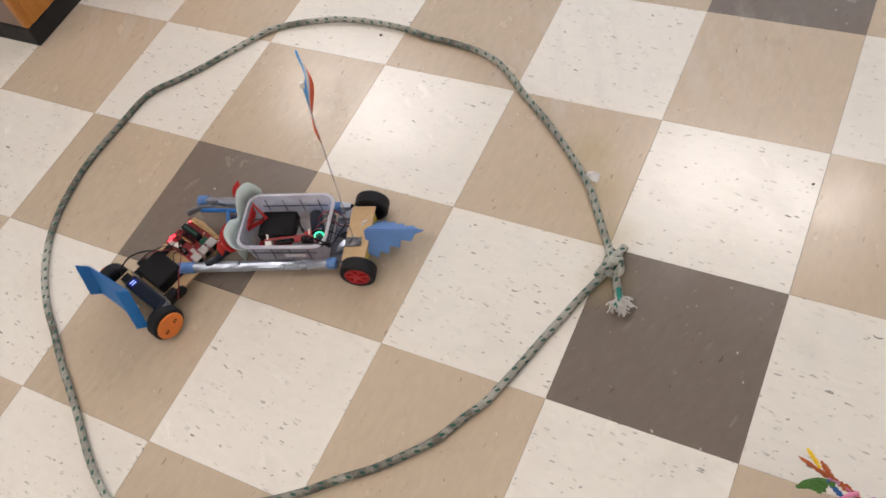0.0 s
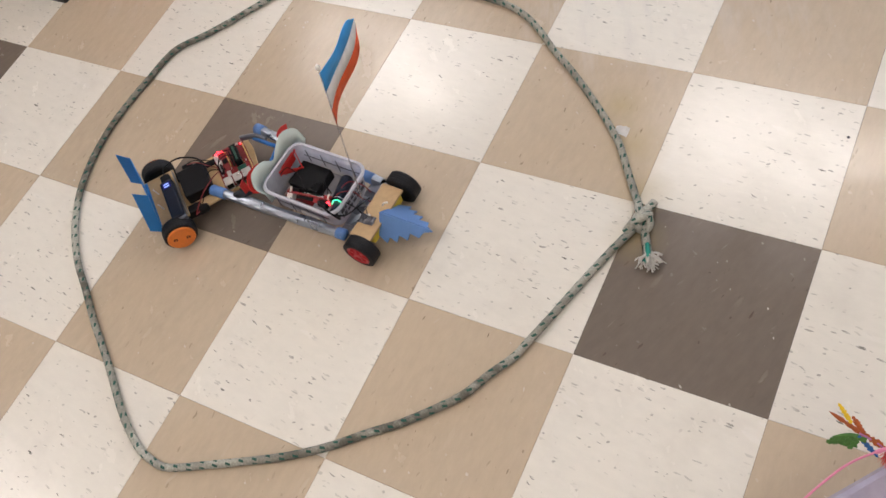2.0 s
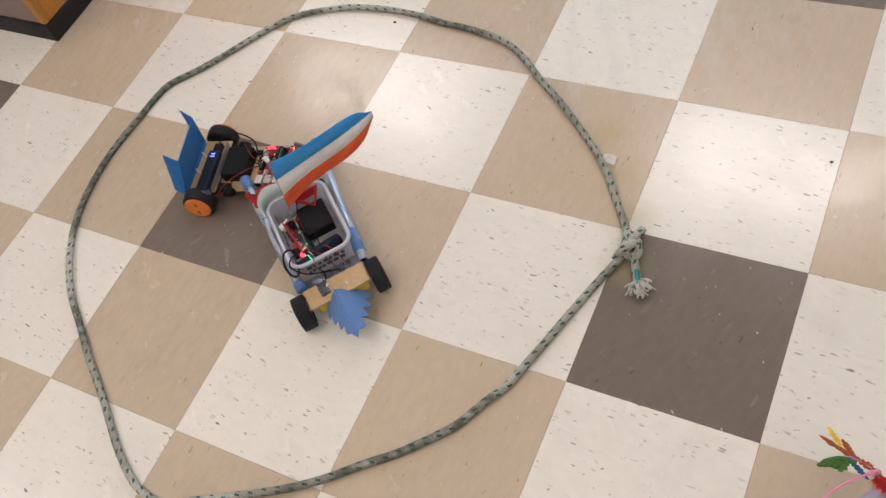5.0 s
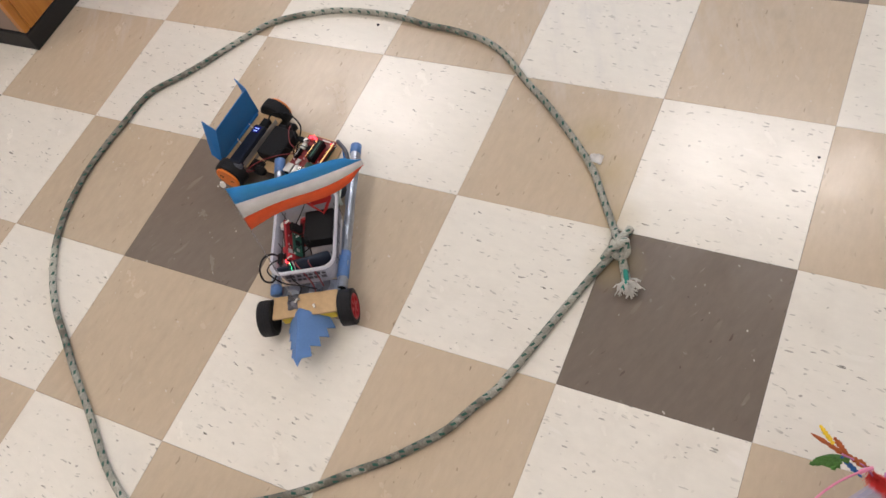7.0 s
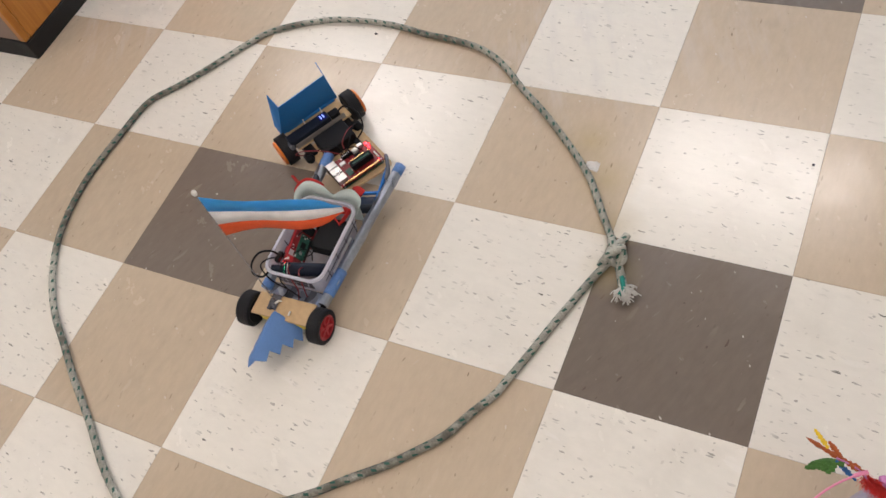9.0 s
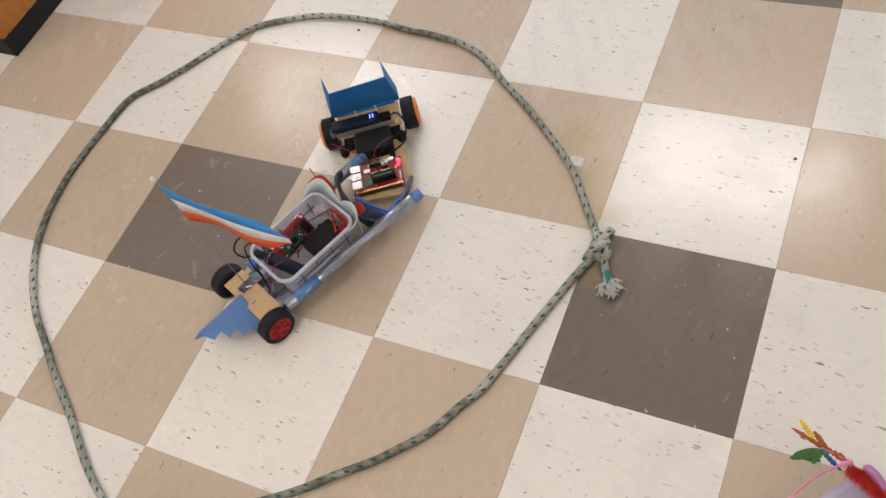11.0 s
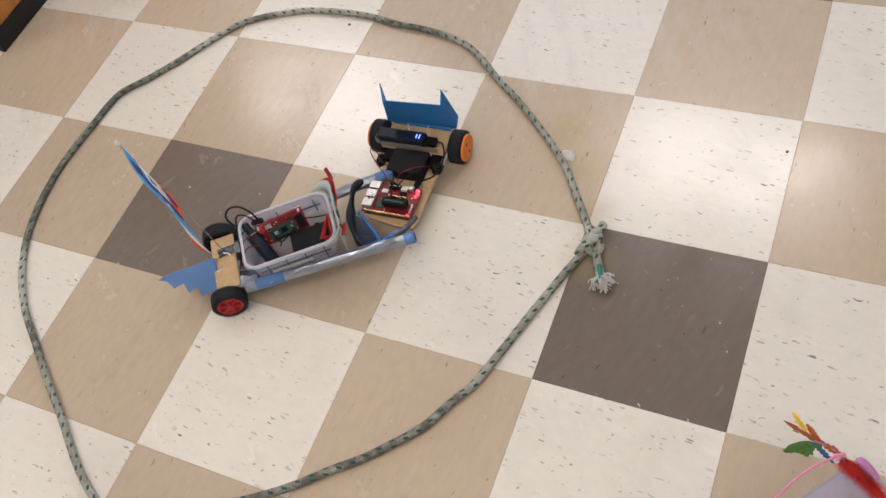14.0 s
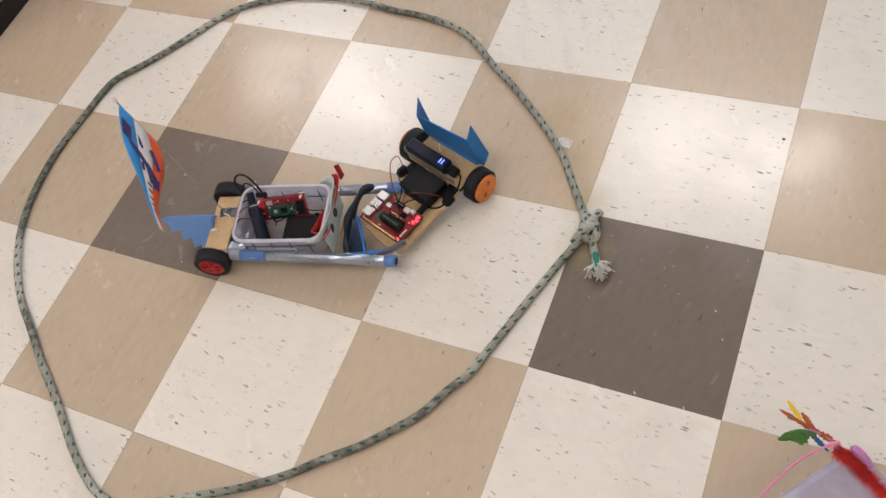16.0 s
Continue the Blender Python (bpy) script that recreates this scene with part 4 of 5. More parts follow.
def flag(car):
    """A tall rod with a drooping three-striped pennant."""
    foot, top = Vector((-0.014, -0.020, 0.050)), Vector((0.004, 0.012, 0.418))
    rod = part("flag_pole", sweep([foot.lerp(top, i / 12) for i in range(13)], lambda u: 0.0014 - 0.0003 * u, 8), POLE, car, "thin translucent rod", smooth=True)
    part("pole_tip", sweep([top - Vector((0, 0, 0.006)), top, top + Vector((0, 0, 0.004))], lambda u: (0.0032, 0.0042, 0.0018)[round(u * 2)], 10), WHITE_PLASTIC, rod, "small white tip")
    hoist_top, hoist_low = foot.lerp(top, 0.965), foot.lerp(top, 0.665)
    end = Vector((-0.076, 0.184, 0.318))
    n = 16

    def at(u, v):
        """u along the fly, v down the hoist."""
        base, mid = hoist_top.lerp(hoist_low, v), hoist_top.lerp(hoist_low, 0.55)
        p = mid.lerp(end, u) + (base - mid) * (1 - 0.66 * u ** 1.3)
        sag = math.sin(math.pi * u)
        return p + Vector((0.004, 0.002, 0.0)) * sag + Vector((-0.012, -0.004, 0)) * math.sin(2 * math.pi * u) * (v - 0.3)

    for name, v0, v1, mat, text in (("blue_stripe", 0.0, 0.36, FLAG_BLUE, "bright blue paper stripe"), ("white_stripe", 0.36, 0.70, FLAG_WHITE, "white paper stripe"), ("red_stripe", 0.70, 1.0, FLAG_RED, "orange-red paper stripe")):
        vs, fs = [], []
        for i in range(n + 1):
            u = i / n
            cut = 1.0 if name == "white_stripe" else max(0.06, 1 - (u - 0.86) / 0.14) if u > 0.86 else 1.0
            a, b = (v0, v1)
            if name == "blue_stripe":
                a = v1 - (v1 - v0) * cut
            if name == "red_stripe":
                b = v0 + (v1 - v0) * cut
            vs += [at(u, a), at(u, (a + b) / 2), at(u, b)]
        for i in range(n):
            for j in range(2):
                fs.append((3 * i + j, 3 * i + j + 1, 3 * i + 3 + j + 1, 3 * i + 3 + j))
        part(name, sheet(vs, fs, 0.0006), mat, rod, text, smooth=True)
    # drawn strokes and unreadable lettering on the back of the pennant
    for quad in (((0.10, 0.04), (0.24, 0.02), (0.26, 0.20), (0.13, 0.24)), ((0.24, 0.14), (0.30, 0.16), (0.52, 0.78), (0.46, 0.84)), ((0.14, 0.40), (0.22, 0.38), (0.26, 0.44), (0.24, 0.48)),
                 ((0.40, 0.36), (0.48, 0.36), (0.46, 0.44), (0.40, 0.42)), ((0.22, 0.62), (0.38, 0.80), (0.36, 0.90), (0.20, 0.70)), ((0.46, 0.66), (0.56, 0.72), (0.54, 0.94), (0.46, 0.90)), ((0.44, 0.50), (0.54, 0.62), (0.52, 0.70), (0.42, 0.56))):
        (a0, a1), (b0, b1), (c0, c1), (d0, d1) = quad
        vs = []
        for i in range(6):
            for j in range(4):
                p, q = i / 5, j / 3
                u = (a0 * (1 - p) + b0 * p) * (1 - q) + (d0 * (1 - p) + c0 * p) * q
                v = (a1 * (1 - p) + b1 * p) * (1 - q) + (d1 * (1 - p) + c1 * p) * q
                vs.append(at(u, v) + Vector((-0.0013, -0.0006, 0)))
        part("drawn_stroke", sheet(vs, [(4 * i + j, 4 * i + j + 1, 4 * i + j + 5, 4 * i + j + 4) for i in range(5) for j in range(3)], 0.0004), FLAG_PURPLE, rod, "dark purple drawn stroke")
    for u0 in (0.56, 0.62, 0.69, 0.75, 0.81):
        vs = [at(u0 + 0.016 * i, v) + Vector((-0.0016, -0.0006, 0)) for i in range(2) for v in (0.46, 0.64)]
        part("lettering_bar", sheet(vs, [(0, 1, 3, 2)], 0.0005), INK, rod)


def drive_module(car):
    h = HINGE
    outline = [(0.030, -0.054), (0.105, -0.050), (0.170, -0.046), (0.186, -0.034), (0.193, 0.030), (0.190, 0.056), (0.184, 0.060), (0.030, 0.060)]
    board = part("drive_board", prism(outline, 0.0265, 0.0315, 0.0006), PLY, car, "bare plywood base board", h)
    part("cross_plank", box(-0.030, 0.032, -0.064, 0.064, 0.0405, 0.0455, 0.0007, 1), PLY, board, "bare plywood cross plank")
    for s in (1, -1):
        part("gear_motor", box(-0.012, 0.058, s * 0.047 - 0.010, s * 0.047 + 0.010, 0.020, 0.040, 0.004), BLACK, board, "black gear motor")
        part("motor_can", sweep([Vector((0.050, s * 0.058, 0.035)), Vector((0.064, s * 0.058, 0.035)), Vector((0.070, s * 0.058, 0.035))], lambda u: 0.0095 if u < 0.9 else 0.006, 14), BLACK, board, "", smooth=True)
        part("axle_rod", sweep([Vector((0, s * 0.05, 0.033)), Vector((0, s * 0.074, 0.033))], 0.0024, 8), STEEL, board, "")
    part("flat_power_bank", box(0.002, 0.028, -0.074, 0.024, 0.046, 0.067, 0.004), NAVY, board, "flat dark power bank with a blue display")
    part("display", box(0.007, 0.023, 0.003, 0.018, 0.0666, 0.0675), SCREEN, board, "blue lit display")
    for k in range(2):
        part("digit_bar", box(0.010, 0.020, 0.006 + 0.006 * k, 0.0082 + 0.006 * k, 0.0672, 0.0680), SCREEN_MARK, board)
    part("usb_plug", box(0.006, 0.024, 0.0245, 0.046, 0.050, 0.062, 0.002, 1), BLACK, board, "black cable plug")
    part("end_tape", box(0.003, 0.029, -0.078, -0.066, 0.0455, 0.062, 0.003, 1), GREY_TAPE, board)
    part("upright_strip", box(0.0302, 0.0316, -0.066, 0.052, 0.0455, 0.0585, 0.0004, 1), CLEAR_STRIP, board, "thin greyish clear strip on edge")
    for y in (-0.022, 0.020):
        part("screw", sweep([Vector((-0.010, y, 0.045)), Vector((-0.013, y, 0.064))], 0.0012, 8), WHITE_PLASTIC, board, "white cable tie end")
    part("battery_holder", box(0.038, 0.093, -0.031, 0.040, 0.0315, 0.0565, 0.003), BLACK, board, "black battery holder")
    # spoiler: upright card with triangular end fins folded back
    bl, br, tl, tr = (-0.033, 0.066, 0.044), (-0.027, -0.073, 0.047), (-0.018, 0.057, 0.127), (-0.009, -0.055, 0.131)
    part("spoiler", sheet([bl, br, tr, tl], [(0, 1, 2, 3)], 0.0016), BLUE_CARD, board, "bright blue card spoiler")
    part("fin", sheet([bl, tl, (-0.034, 0.057, 0.151), (-0.049, 0.067, 0.062)], [(0, 1, 2, 3)], 0.0014), BLUE_CARD, board, "folded blue end fin")
    part("fin", sheet([br, tr, (-0.026, -0.060, 0.157), (-0.043, -0.074, 0.064)], [(0, 1, 2, 3)], 0.0014), BLUE_CARD, board, "folded blue end fin")
    part("spoiler_foot", box(-0.031, -0.024, -0.060, 0.058, 0.0455, 0.050, 0.0006, 1), BLUE_CARD, board)
    # computer board
    part("lower_board", box(0.117, 0.179, -0.046, 0.048, 0.0345, 0.0362), GREEN_CHIP, board, "green computer board")
    for x in (0.120, 0.176):
        for y in (-0.043, 0.045):
            part("standoff", sweep([Vector((x, y, 0.0315)), Vector((x, y, 0.0445))], 0.0022, 8), WHITE_PLASTIC, board)
    part("motor_board", box(0.114, 0.181, -0.049, 0.050, 0.0425, 0.0442), RED_BOARD, board, "red motor driver board")
    for y0, y1 in ((0.001, 0.017), (0.020, 0.036), (0.039, 0.057)):
        part("usb_socket", box(0.116 + y0, 0.116 + y1, -0.049, -0.029, 0.0362, 0.053, 0.0006, 1), STEEL, board, "bright metal socket")
    parts = (("header_socket", (0.152, 0.165, -0.010, 0.036, 0.0444, 0.0590), BLACK), ("socket_slot", (0.1565, 0.1605, -0.006, 0.032, 0.0590, 0.0593), GREEN_CHIP), ("chip", (0.150, 0.168, -0.024, -0.012, 0.0444, 0.0465), GREEN_CHIP),
             ("terminal_block", (0.117, 0.125, -0.012, 0.010, 0.0444, 0.052), BLACK), ("terminal_block", (0.116, 0.124, 0.026, 0.036, 0.0444, 0.052), STEEL), ("white_socket", (0.117, 0.127, 0.012, 0.024, 0.0444, 0.050), WHITE_PLASTIC),
             ("header_strip", (0.1765, 0.1800, -0.040, 0.042, 0.0444, 0.0470), BRASS), ("header_strip", (0.140, 0.1425, -0.004, 0.028, 0.0444, 0.0495), BRASS),
             ("header_strip", (0.146, 0.1485, -0.006, 0.034, 0.0444, 0.0500), BLACK), ("chip", (0.129, 0.138, 0.012, 0.024, 0.0444, 0.0465), BLACK), ("chip", (0.128, 0.136, -0.024, -0.012, 0.0444, 0.0480), STEEL),
             ("header_strip", (0.152, 0.170, 0.0430, 0.0455, 0.0444, 0.0480), WHITE_PLASTIC))
    for name, dims, mat in parts:
        part(name, box(*dims, 0.0004, 1), mat, board)
    for k in range(6):
        part("terminal_screw", lathe([(0, 0.0), (0.0013, 0.0), (0.0011, 0.0006), (0, 0.0006)], 8, "Z"), STEEL, board, "", pose(0.121, -0.010 + 0.0036 * k, 0.052))
    rnd = random.Random(41)
    for k in range(26):
        x, y = rnd.uniform(0.118, 0.174), rnd.uniform(-0.024, 0.046)
        w2 = rnd.uniform(0.0008, 0.0026)
        part("small_component", box(x - w2, x + w2, y - 0.0012, y + 0.0012, 0.0443, 0.0444 + rnd.uniform(0.0010, 0.0026)), (STEEL, BLACK, BRASS, BLACK)[k % 4], board)
    # thin black patches put the openings' shade on the solid sockets
    for y0 in (0.001, 0.020, 0.039):
        part("socket_shade", box(0.118 + y0, 0.130 + y0, -0.0496, -0.0491, 0.040, 0.051), BLACK, board, "black patch for the shade inside the socket")
    for x, y in ((0.122, 0.043), (0.128, 0.046), (0.134, 0.043)):
        part("red_light", lathe([(0, 0.0), (0.0026, 0.0), (0.0026, 0.0030), (0.0013, 0.0045), (0, 0.0045)], 10, "Z"), RED_GLOW, board, "lit red indicator", pose(x, y, 0.0444))
    part("red_light", lathe([(0, 0.0), (0.0016, 0.0), (0.0010, 0.002), (0, 0.002)], 8, "Z"), RED_GLOW, board, "small lit red indicator", pose(0.174, 0.042, 0.0444))
    part("power_plug", box(0.094, 0.116, 0.030, 0.040, 0.0370, 0.0450, 0.001, 1), BLACK, board, "black power plug")
    # sling of dark tape that hinges the two halves
    strap = smooth_line([(-0.290, -0.074, 0.050), (-0.272, -0.064, 0.054), (-0.258, -0.036, 0.046), (-0.249, -0.006, 0.036), (-0.248, 0.022, 0.030), (-0.254, 0.046, 0.030), (-0.264, 0.064, 0.036)], 5)
    part("hinge_strap", sweep(strap, lambda u: 0.0040 + 0.0030 * math.sin(math.pi * u) ** 2 + 0.0018 * math.sin(17 * u), 10, flat=1.9), SLING, car, "dark tape strap", smooth=True)
    pouch = [(-0.256, -0.014, 0.046), (-0.251, 0.020, 0.024), (-0.262, 0.058, 0.022), (-0.290, 0.060, 0.024), (-0.284, 0.030, 0.022), (-0.272, 0.000, 0.036)]
    part("tape_pouch", sheet(pouch, [(0, 1, 5), (1, 4, 5), (1, 2, 3, 4)], 0.0012), NAVY_TAPE, car, "dark blue tape pouch")
    for pts, r in (([(-0.268, -0.012, 0.047), (-0.276, 0.012, 0.040), (-0.284, 0.036, 0.036), (-0.290, 0.058, 0.036)], 0.0030), ([(-0.262, 0.060, 0.034), (-0.290, 0.060, 0.038), (-0.320, 0.058, 0.042), (-0.344, 0.056, 0.046)], 0.0036)):
        part("sling_tape", sweep(smooth_line(pts, 5), r, 8, flat=1.5), BRIGHT_TAPE, car, "bright blue painter's tape", smooth=True)
    part("sling_tape", sweep(smooth_line([(-0.318, 0.064, 0.042), (-0.340, 0.060, 0.050), (-0.366, 0.044, 0.050)], 5), 0.0042, 8, flat=1.7), GREY_TAPE, car, "dark grey tape", smooth=True)
    # wiring
    runs = (([(0.118, 0.002, 0.053), (0.104, 0.006, 0.066), (0.084, 0.030, 0.066), (0.062, 0.056, 0.046)], RED_WIRE), ([(0.118, -0.004, 0.053), (0.100, -0.010, 0.068), (0.080, -0.040, 0.062), (0.060, -0.060, 0.045)], BLACK),
            ([(0.118, -0.008, 0.053), (0.104, -0.030, 0.070), (0.074, -0.062, 0.074), (0.046, -0.078, 0.052), (0.052, -0.062, 0.04)], RED_WIRE), ([(0.118, 0.006, 0.053), (0.108, 0.020, 0.064), (0.078, 0.044, 0.060), (0.060, 0.060, 0.044)], BLACK),
            ([(0.154, 0.030, 0.054), (0.136, 0.018, 0.070), (0.122, -0.002, 0.066), (0.118, -0.010, 0.054)], BLACK), ([(0.158, 0.010, 0.054), (0.140, 0.004, 0.072), (0.124, 0.004, 0.064), (0.119, 0.000, 0.054)], BLACK))
    for pts, mat in runs:
        wire("wire", pts, mat, board, 0.0010)
    wire("power_cable", [(0.015, 0.045, 0.056), (0.020, 0.060, 0.062), (0.050, 0.072, 0.058), (0.082, 0.062, 0.046), (0.096, 0.036, 0.041)], BLACK, board, 0.0017)
    return board


# ---- other things ----
def cabinet():
    x1, y0 = -1.514, 0.452
    cab = thing("cabinet", "honey oak cabinet on a black vinyl base standing on the floor", "cabinet")
    part("plinth", box(x1 - 0.9, x1, y0, y0 + 0.62, 0.0, 0.052, 0.003, 2), PLINTH, cab, "black vinyl plinth")
    part("side_panel", box(x1 - 0.022, x1 - 0.004, y0 + 0.024, y0 + 0.60, 0.052, 0.80, 0.002, 1), OAK, cab, "honey oak side panel")
    part("front_panel", box(x1 - 0.88, x1 - 0.026, y0 + 0.006, y0 + 0.024, 0.052, 0.80, 0.002, 1), GREY_PANEL, cab, "grey-brown laminate front")
    part("corner_post", box(x1 - 0.026, x1 - 0.004, y0 + 0.004, y0 + 0.024, 0.052, 0.80, 0.003, 1), OAK, cab, "honey oak corner strip")
    part("back_panel", box(x1 - 0.88, x1 - 0.022, y0 + 0.585, y0 + 0.60, 0.052, 0.80), GREY_PANEL, cab)
    part("worktop", box(x1 - 0.9, x1 + 0.004, y0 - 0.004, y0 + 0.62, 0.80, 0.828, 0.003, 1), GREY_PANEL, cab, "laminate top")


def film_scrap():
    rnd = random.Random(9)
    bm_v = [(-0.079 + 0.0065 * i + rnd.uniform(-.002, .002), 0.440 + 0.006 * j + rnd.uniform(-.002, .002), 0.001 + rnd.uniform(0, 0.007)) for i in range(-2, 3) for j in range(-1, 3)]
    fs = [(4 * i + j, 4 * i + j + 1, 4 * i + 4 + j + 1, 4 * i + 4 + j) for i in range(4) for j in range(3)]
    ob = part("plastic_scrap", sheet(bm_v, fs, 0.0004), FILM, None)
    tagged(ob, "small crumpled scrap of clear plastic film beside the rope", "plastic scrap")


def crumb(x, y, size, seed):
    rnd = random.Random(seed)
    bm = bmesh.new()
    bmesh.ops.create_icosphere(bm, subdivisions=1, radius=size)
    for v in bm.verts:
        v.co = Vector((x + v.co.x * rnd.uniform(0.8, 1.3), y + v.co.y * rnd.uniform(0.7, 1.1), size * 0.55 + v.co.z * 0.6))
    tagged(part("crumb", bm, INK, None), "tiny dark crumb of dirt lying on the floor tile", "crumb", "crumbs on the floor")


def feather(name, base, end, width, mat, parent, label, bend=0.0, teeth=6, seed=1):
    """A notched blade along a bent quill."""
    rnd = random.Random(seed)
    a, b = Vector(base), Vector(end)
    d = b - a
    side = d.cross(Vector((0.3, -0.6, 0.75))).normalized()
    n = teeth * 2
    vs, fs = [], []
    for i in range(n + 1):
        u = i / n
        w = width * (math.sin(math.pi * min(1, 0.12 + 0.83 * u)) ** 0.7) * (1.0 if i % 2 else 0.42 + rnd.uniform(0, 0.4)) * rnd.uniform(0.75, 1.05)
        if i == n:
            w = width * 0.05
        c = a.lerp(b, u) + side * bend * math.sin(math.pi * u)
        vs += [c - side * w, c + Vector((0, 0, 0.0012)), c + side * w]
    for i in range(n):
        fs += [(3 * i, 3 * i + 1, 3 * i + 4, 3 * i + 3), (3 * i + 1, 3 * i + 2, 3 * i + 5, 3 * i + 4)]
    return part(name, sheet(vs, fs, 0.0006), mat, parent, label)


def feathered_tub():
    d1, d2, corner = Vector((-0.62, -0.78, 0)), Vector((0.78, -0.62, 0)), Vector((0.474, -0.035, 0))
    th = thing("decorated_tub", "lilac clear plastic tub trimmed with bright feathers and a pink hoop", "plastic tub")
    m = Matrix(((d2.x, -d1.x, 0, corner.x), (d2.y, -d1.y, 0, corner.y), (0, 0, 1, 0), (0, 0, 0, 1)))
    rows = [(rounded(0.012, 0.138, -0.19, -0.012, 0.02), 0.0), (rounded(0.002, 0.148, -0.198, -0.002, 0.022), 0.115), (rounded(-0.003, 0.153, -0.203, 0.003, 0.024), 0.116), (rounded(-0.003, 0.153, -0.203, 0.003, 0.024), 0.122), (rounded(0.004, 0.146, -0.196, -0.004, 0.021), 0.122), (rounded(0.006, 0.144, -0.194, -0.006, 0.020), 0.112)]
    b, _ = loft(rows)
    part("tub", b, LILAC_PLASTIC, th, "cloudy lilac plastic tub", m, smooth=False)
    lid, _ = loft([(rounded(0.001, 0.149, -0.199, -0.001, 0.022), 0.1225), (rounded(0.008, 0.142, -0.192, -0.008, 0.02), 0.127)], closed_low=False)
    bmesh.ops.holes_fill(lid, edges=[e for e in lid.edges if e.is_boundary])
    part("lid", lid, LILAC_PLASTIC, th, "cloudy lilac lid", m)
    colours = {"yellow": plain("yellow_feather", (0.80, 0.56, 0.03), 0.7, vary=0.2), "orange": plain("rust_feather", (0.42, 0.10, 0.025), 0.7, vary=0.35), "green": plain("green_feather", (0.06, 0.17, 0.03), 0.7, vary=0.35),
               "blue": plain("blue_feather", (0.03, 0.13, 0.36), 0.7, vary=0.3), "red": plain("red_feather", (0.66, 0.035, 0.03), 0.75, vary=0.3), "violet": plain("violet_feather", (0.50, 0.19, 0.42), 0.6, vary=0.25)}
    feather("yellow_feather", (0.402, -0.042, 0.185), (0.381, -0.028, 0.2), 0.0042, colours["yellow"], th, "yellow feather", seed=1)
    feather("rust_feather", (0.436, -0.047, 0.160), (0.374, -0.038, 0.19), 0.0042, colours["orange"], th, "rust-orange feather", seed=2)
    feather("rust_feather", (0.420, -0.044, 0.170), (0.400, -0.035, 0.191), 0.0048, colours["orange"], th, "rust-orange feather", seed=3)
    feather("red_feather", (0.450, -0.046, 0.150), (0.415, -0.044, 0.172), 0.0054, colours["orange"], th, "rust-red feather", seed=4)
    for k in range(5):
        u = k / 4
        base = (0.414 - 0.022 * u, -0.050 - 0.005 * u + 0.003 * math.sin(math.pi * u), 0.166 - 0.006 * u)
        feather("green_feather", base, (base[0] - 0.008 - 0.003 * u, base[1] - 0.016 + 0.006 * u, base[2] - 0.004), 0.0062, colours["green"], th, "green feather tuft", bend=-0.002, teeth=3, seed=50 + k)
    part("green_quill", sweep(smooth_line([(0.424, -0.049, 0.166), (0.404, -0.049, 0.164), (0.386, -0.057, 0.160)], 5), lambda u: 0.0042 * (1.05 - u) + 0.0006, 8, flat=0.4), colours["green"], th, "green feather", smooth=True)
    feather("blue_feather", (0.414, -0.048, 0.168), (0.443, -0.058, 0.145), 0.0042, colours["blue"], th, "blue feather", seed=6)
    loop = [(0.482 + 0.011 * math.cos(a) + 0.001 * math.sin(a), -0.053 - 0.009 * math.cos(a) + 0.001 * math.sin(a), 0.143 + 0.003 * math.sin(a)) for a in [2 * math.pi * k / 9 - 0.5 for k in range(9)]]
    part("violet_ribbon", sweep(smooth_line(loop, 4), lambda u: 0.0026 + 0.0026 * math.sin(math.pi * u), 8, flat=0.3), colours["violet"], th, "curled pink-violet ribbon loop", smooth=True)
    part("quill", sweep(smooth_line([(0.414, -0.046, 0.172), (0.445, -0.046, 0.152), (0.462, -0.055, 0.128)], 5), 0.0014, 6), colours["violet"], th)
    hoop = [(0.450, -0.048, 0.148), (0.445, -0.050, 0.155), (0.413, -0.084, 0.165), (0.390, -0.118, 0.160), (0.373, -0.147, 0.140), (0.372, -0.165, 0.115)]
    part("pink_hoop", sweep(smooth_line(hoop, 6), 0.0015, 8), PINK, th, "pink plastic hoop", smooth=True)
    part("hoop_cap", sweep([Vector((0.452, -0.045, 0.153)), Vector((0.444, -0.051, 0.1555)), Vector((0.438, -0.057, 0.157))], 0.0028, 8), PINK, th)
    # feather boa
    rnd = random.Random(21)
    line = smooth_line([(0.452, -0.048, 0.138), (0.470, -0.054, 0.137), (0.488, -0.066, 0.134), (0.518, -0.087, 0.130), (0.545, -0.105, 0.128)], 8)
    bm = bmesh.new()
    for k in range(5200):
        p = line[rnd.randrange(len(line))]
        d = Vector((rnd.gauss(0, 1), rnd.gauss(0, 1), rnd.gauss(0.1, 0.8))).normalized()
        long, w = rnd.uniform(0.003, 0.016), rnd.uniform(0.0002, 0.0005)
        e = p + d * long + Vector((0.003, -0.006, -0.002)) * rnd.uniform(0.5, 1.5)
        side = d.cross(Vector((rnd.random(), rnd.random(), rnd.random()))).normalized() * w
        q = (p + e) / 2 + Vector((rnd.uniform(-.002, .002), rnd.uniform(-.002, .002), 0.002))
        v = [bm.verts.new(x) for x in (p - side, p + side, q + side, q - side, e)]
        bm.faces.new((v[0], v[1], v[2], v[3])), bm.faces.new((v[3], v[2], v[4]))
    part("feather_boa", bm, colours["red"], th, "fluffy red feather trim")


# ---- the floor of square tiles ----
DARK_CELLS = {(0, 0), (-3, 0), (0, 3), (-6, 0)}


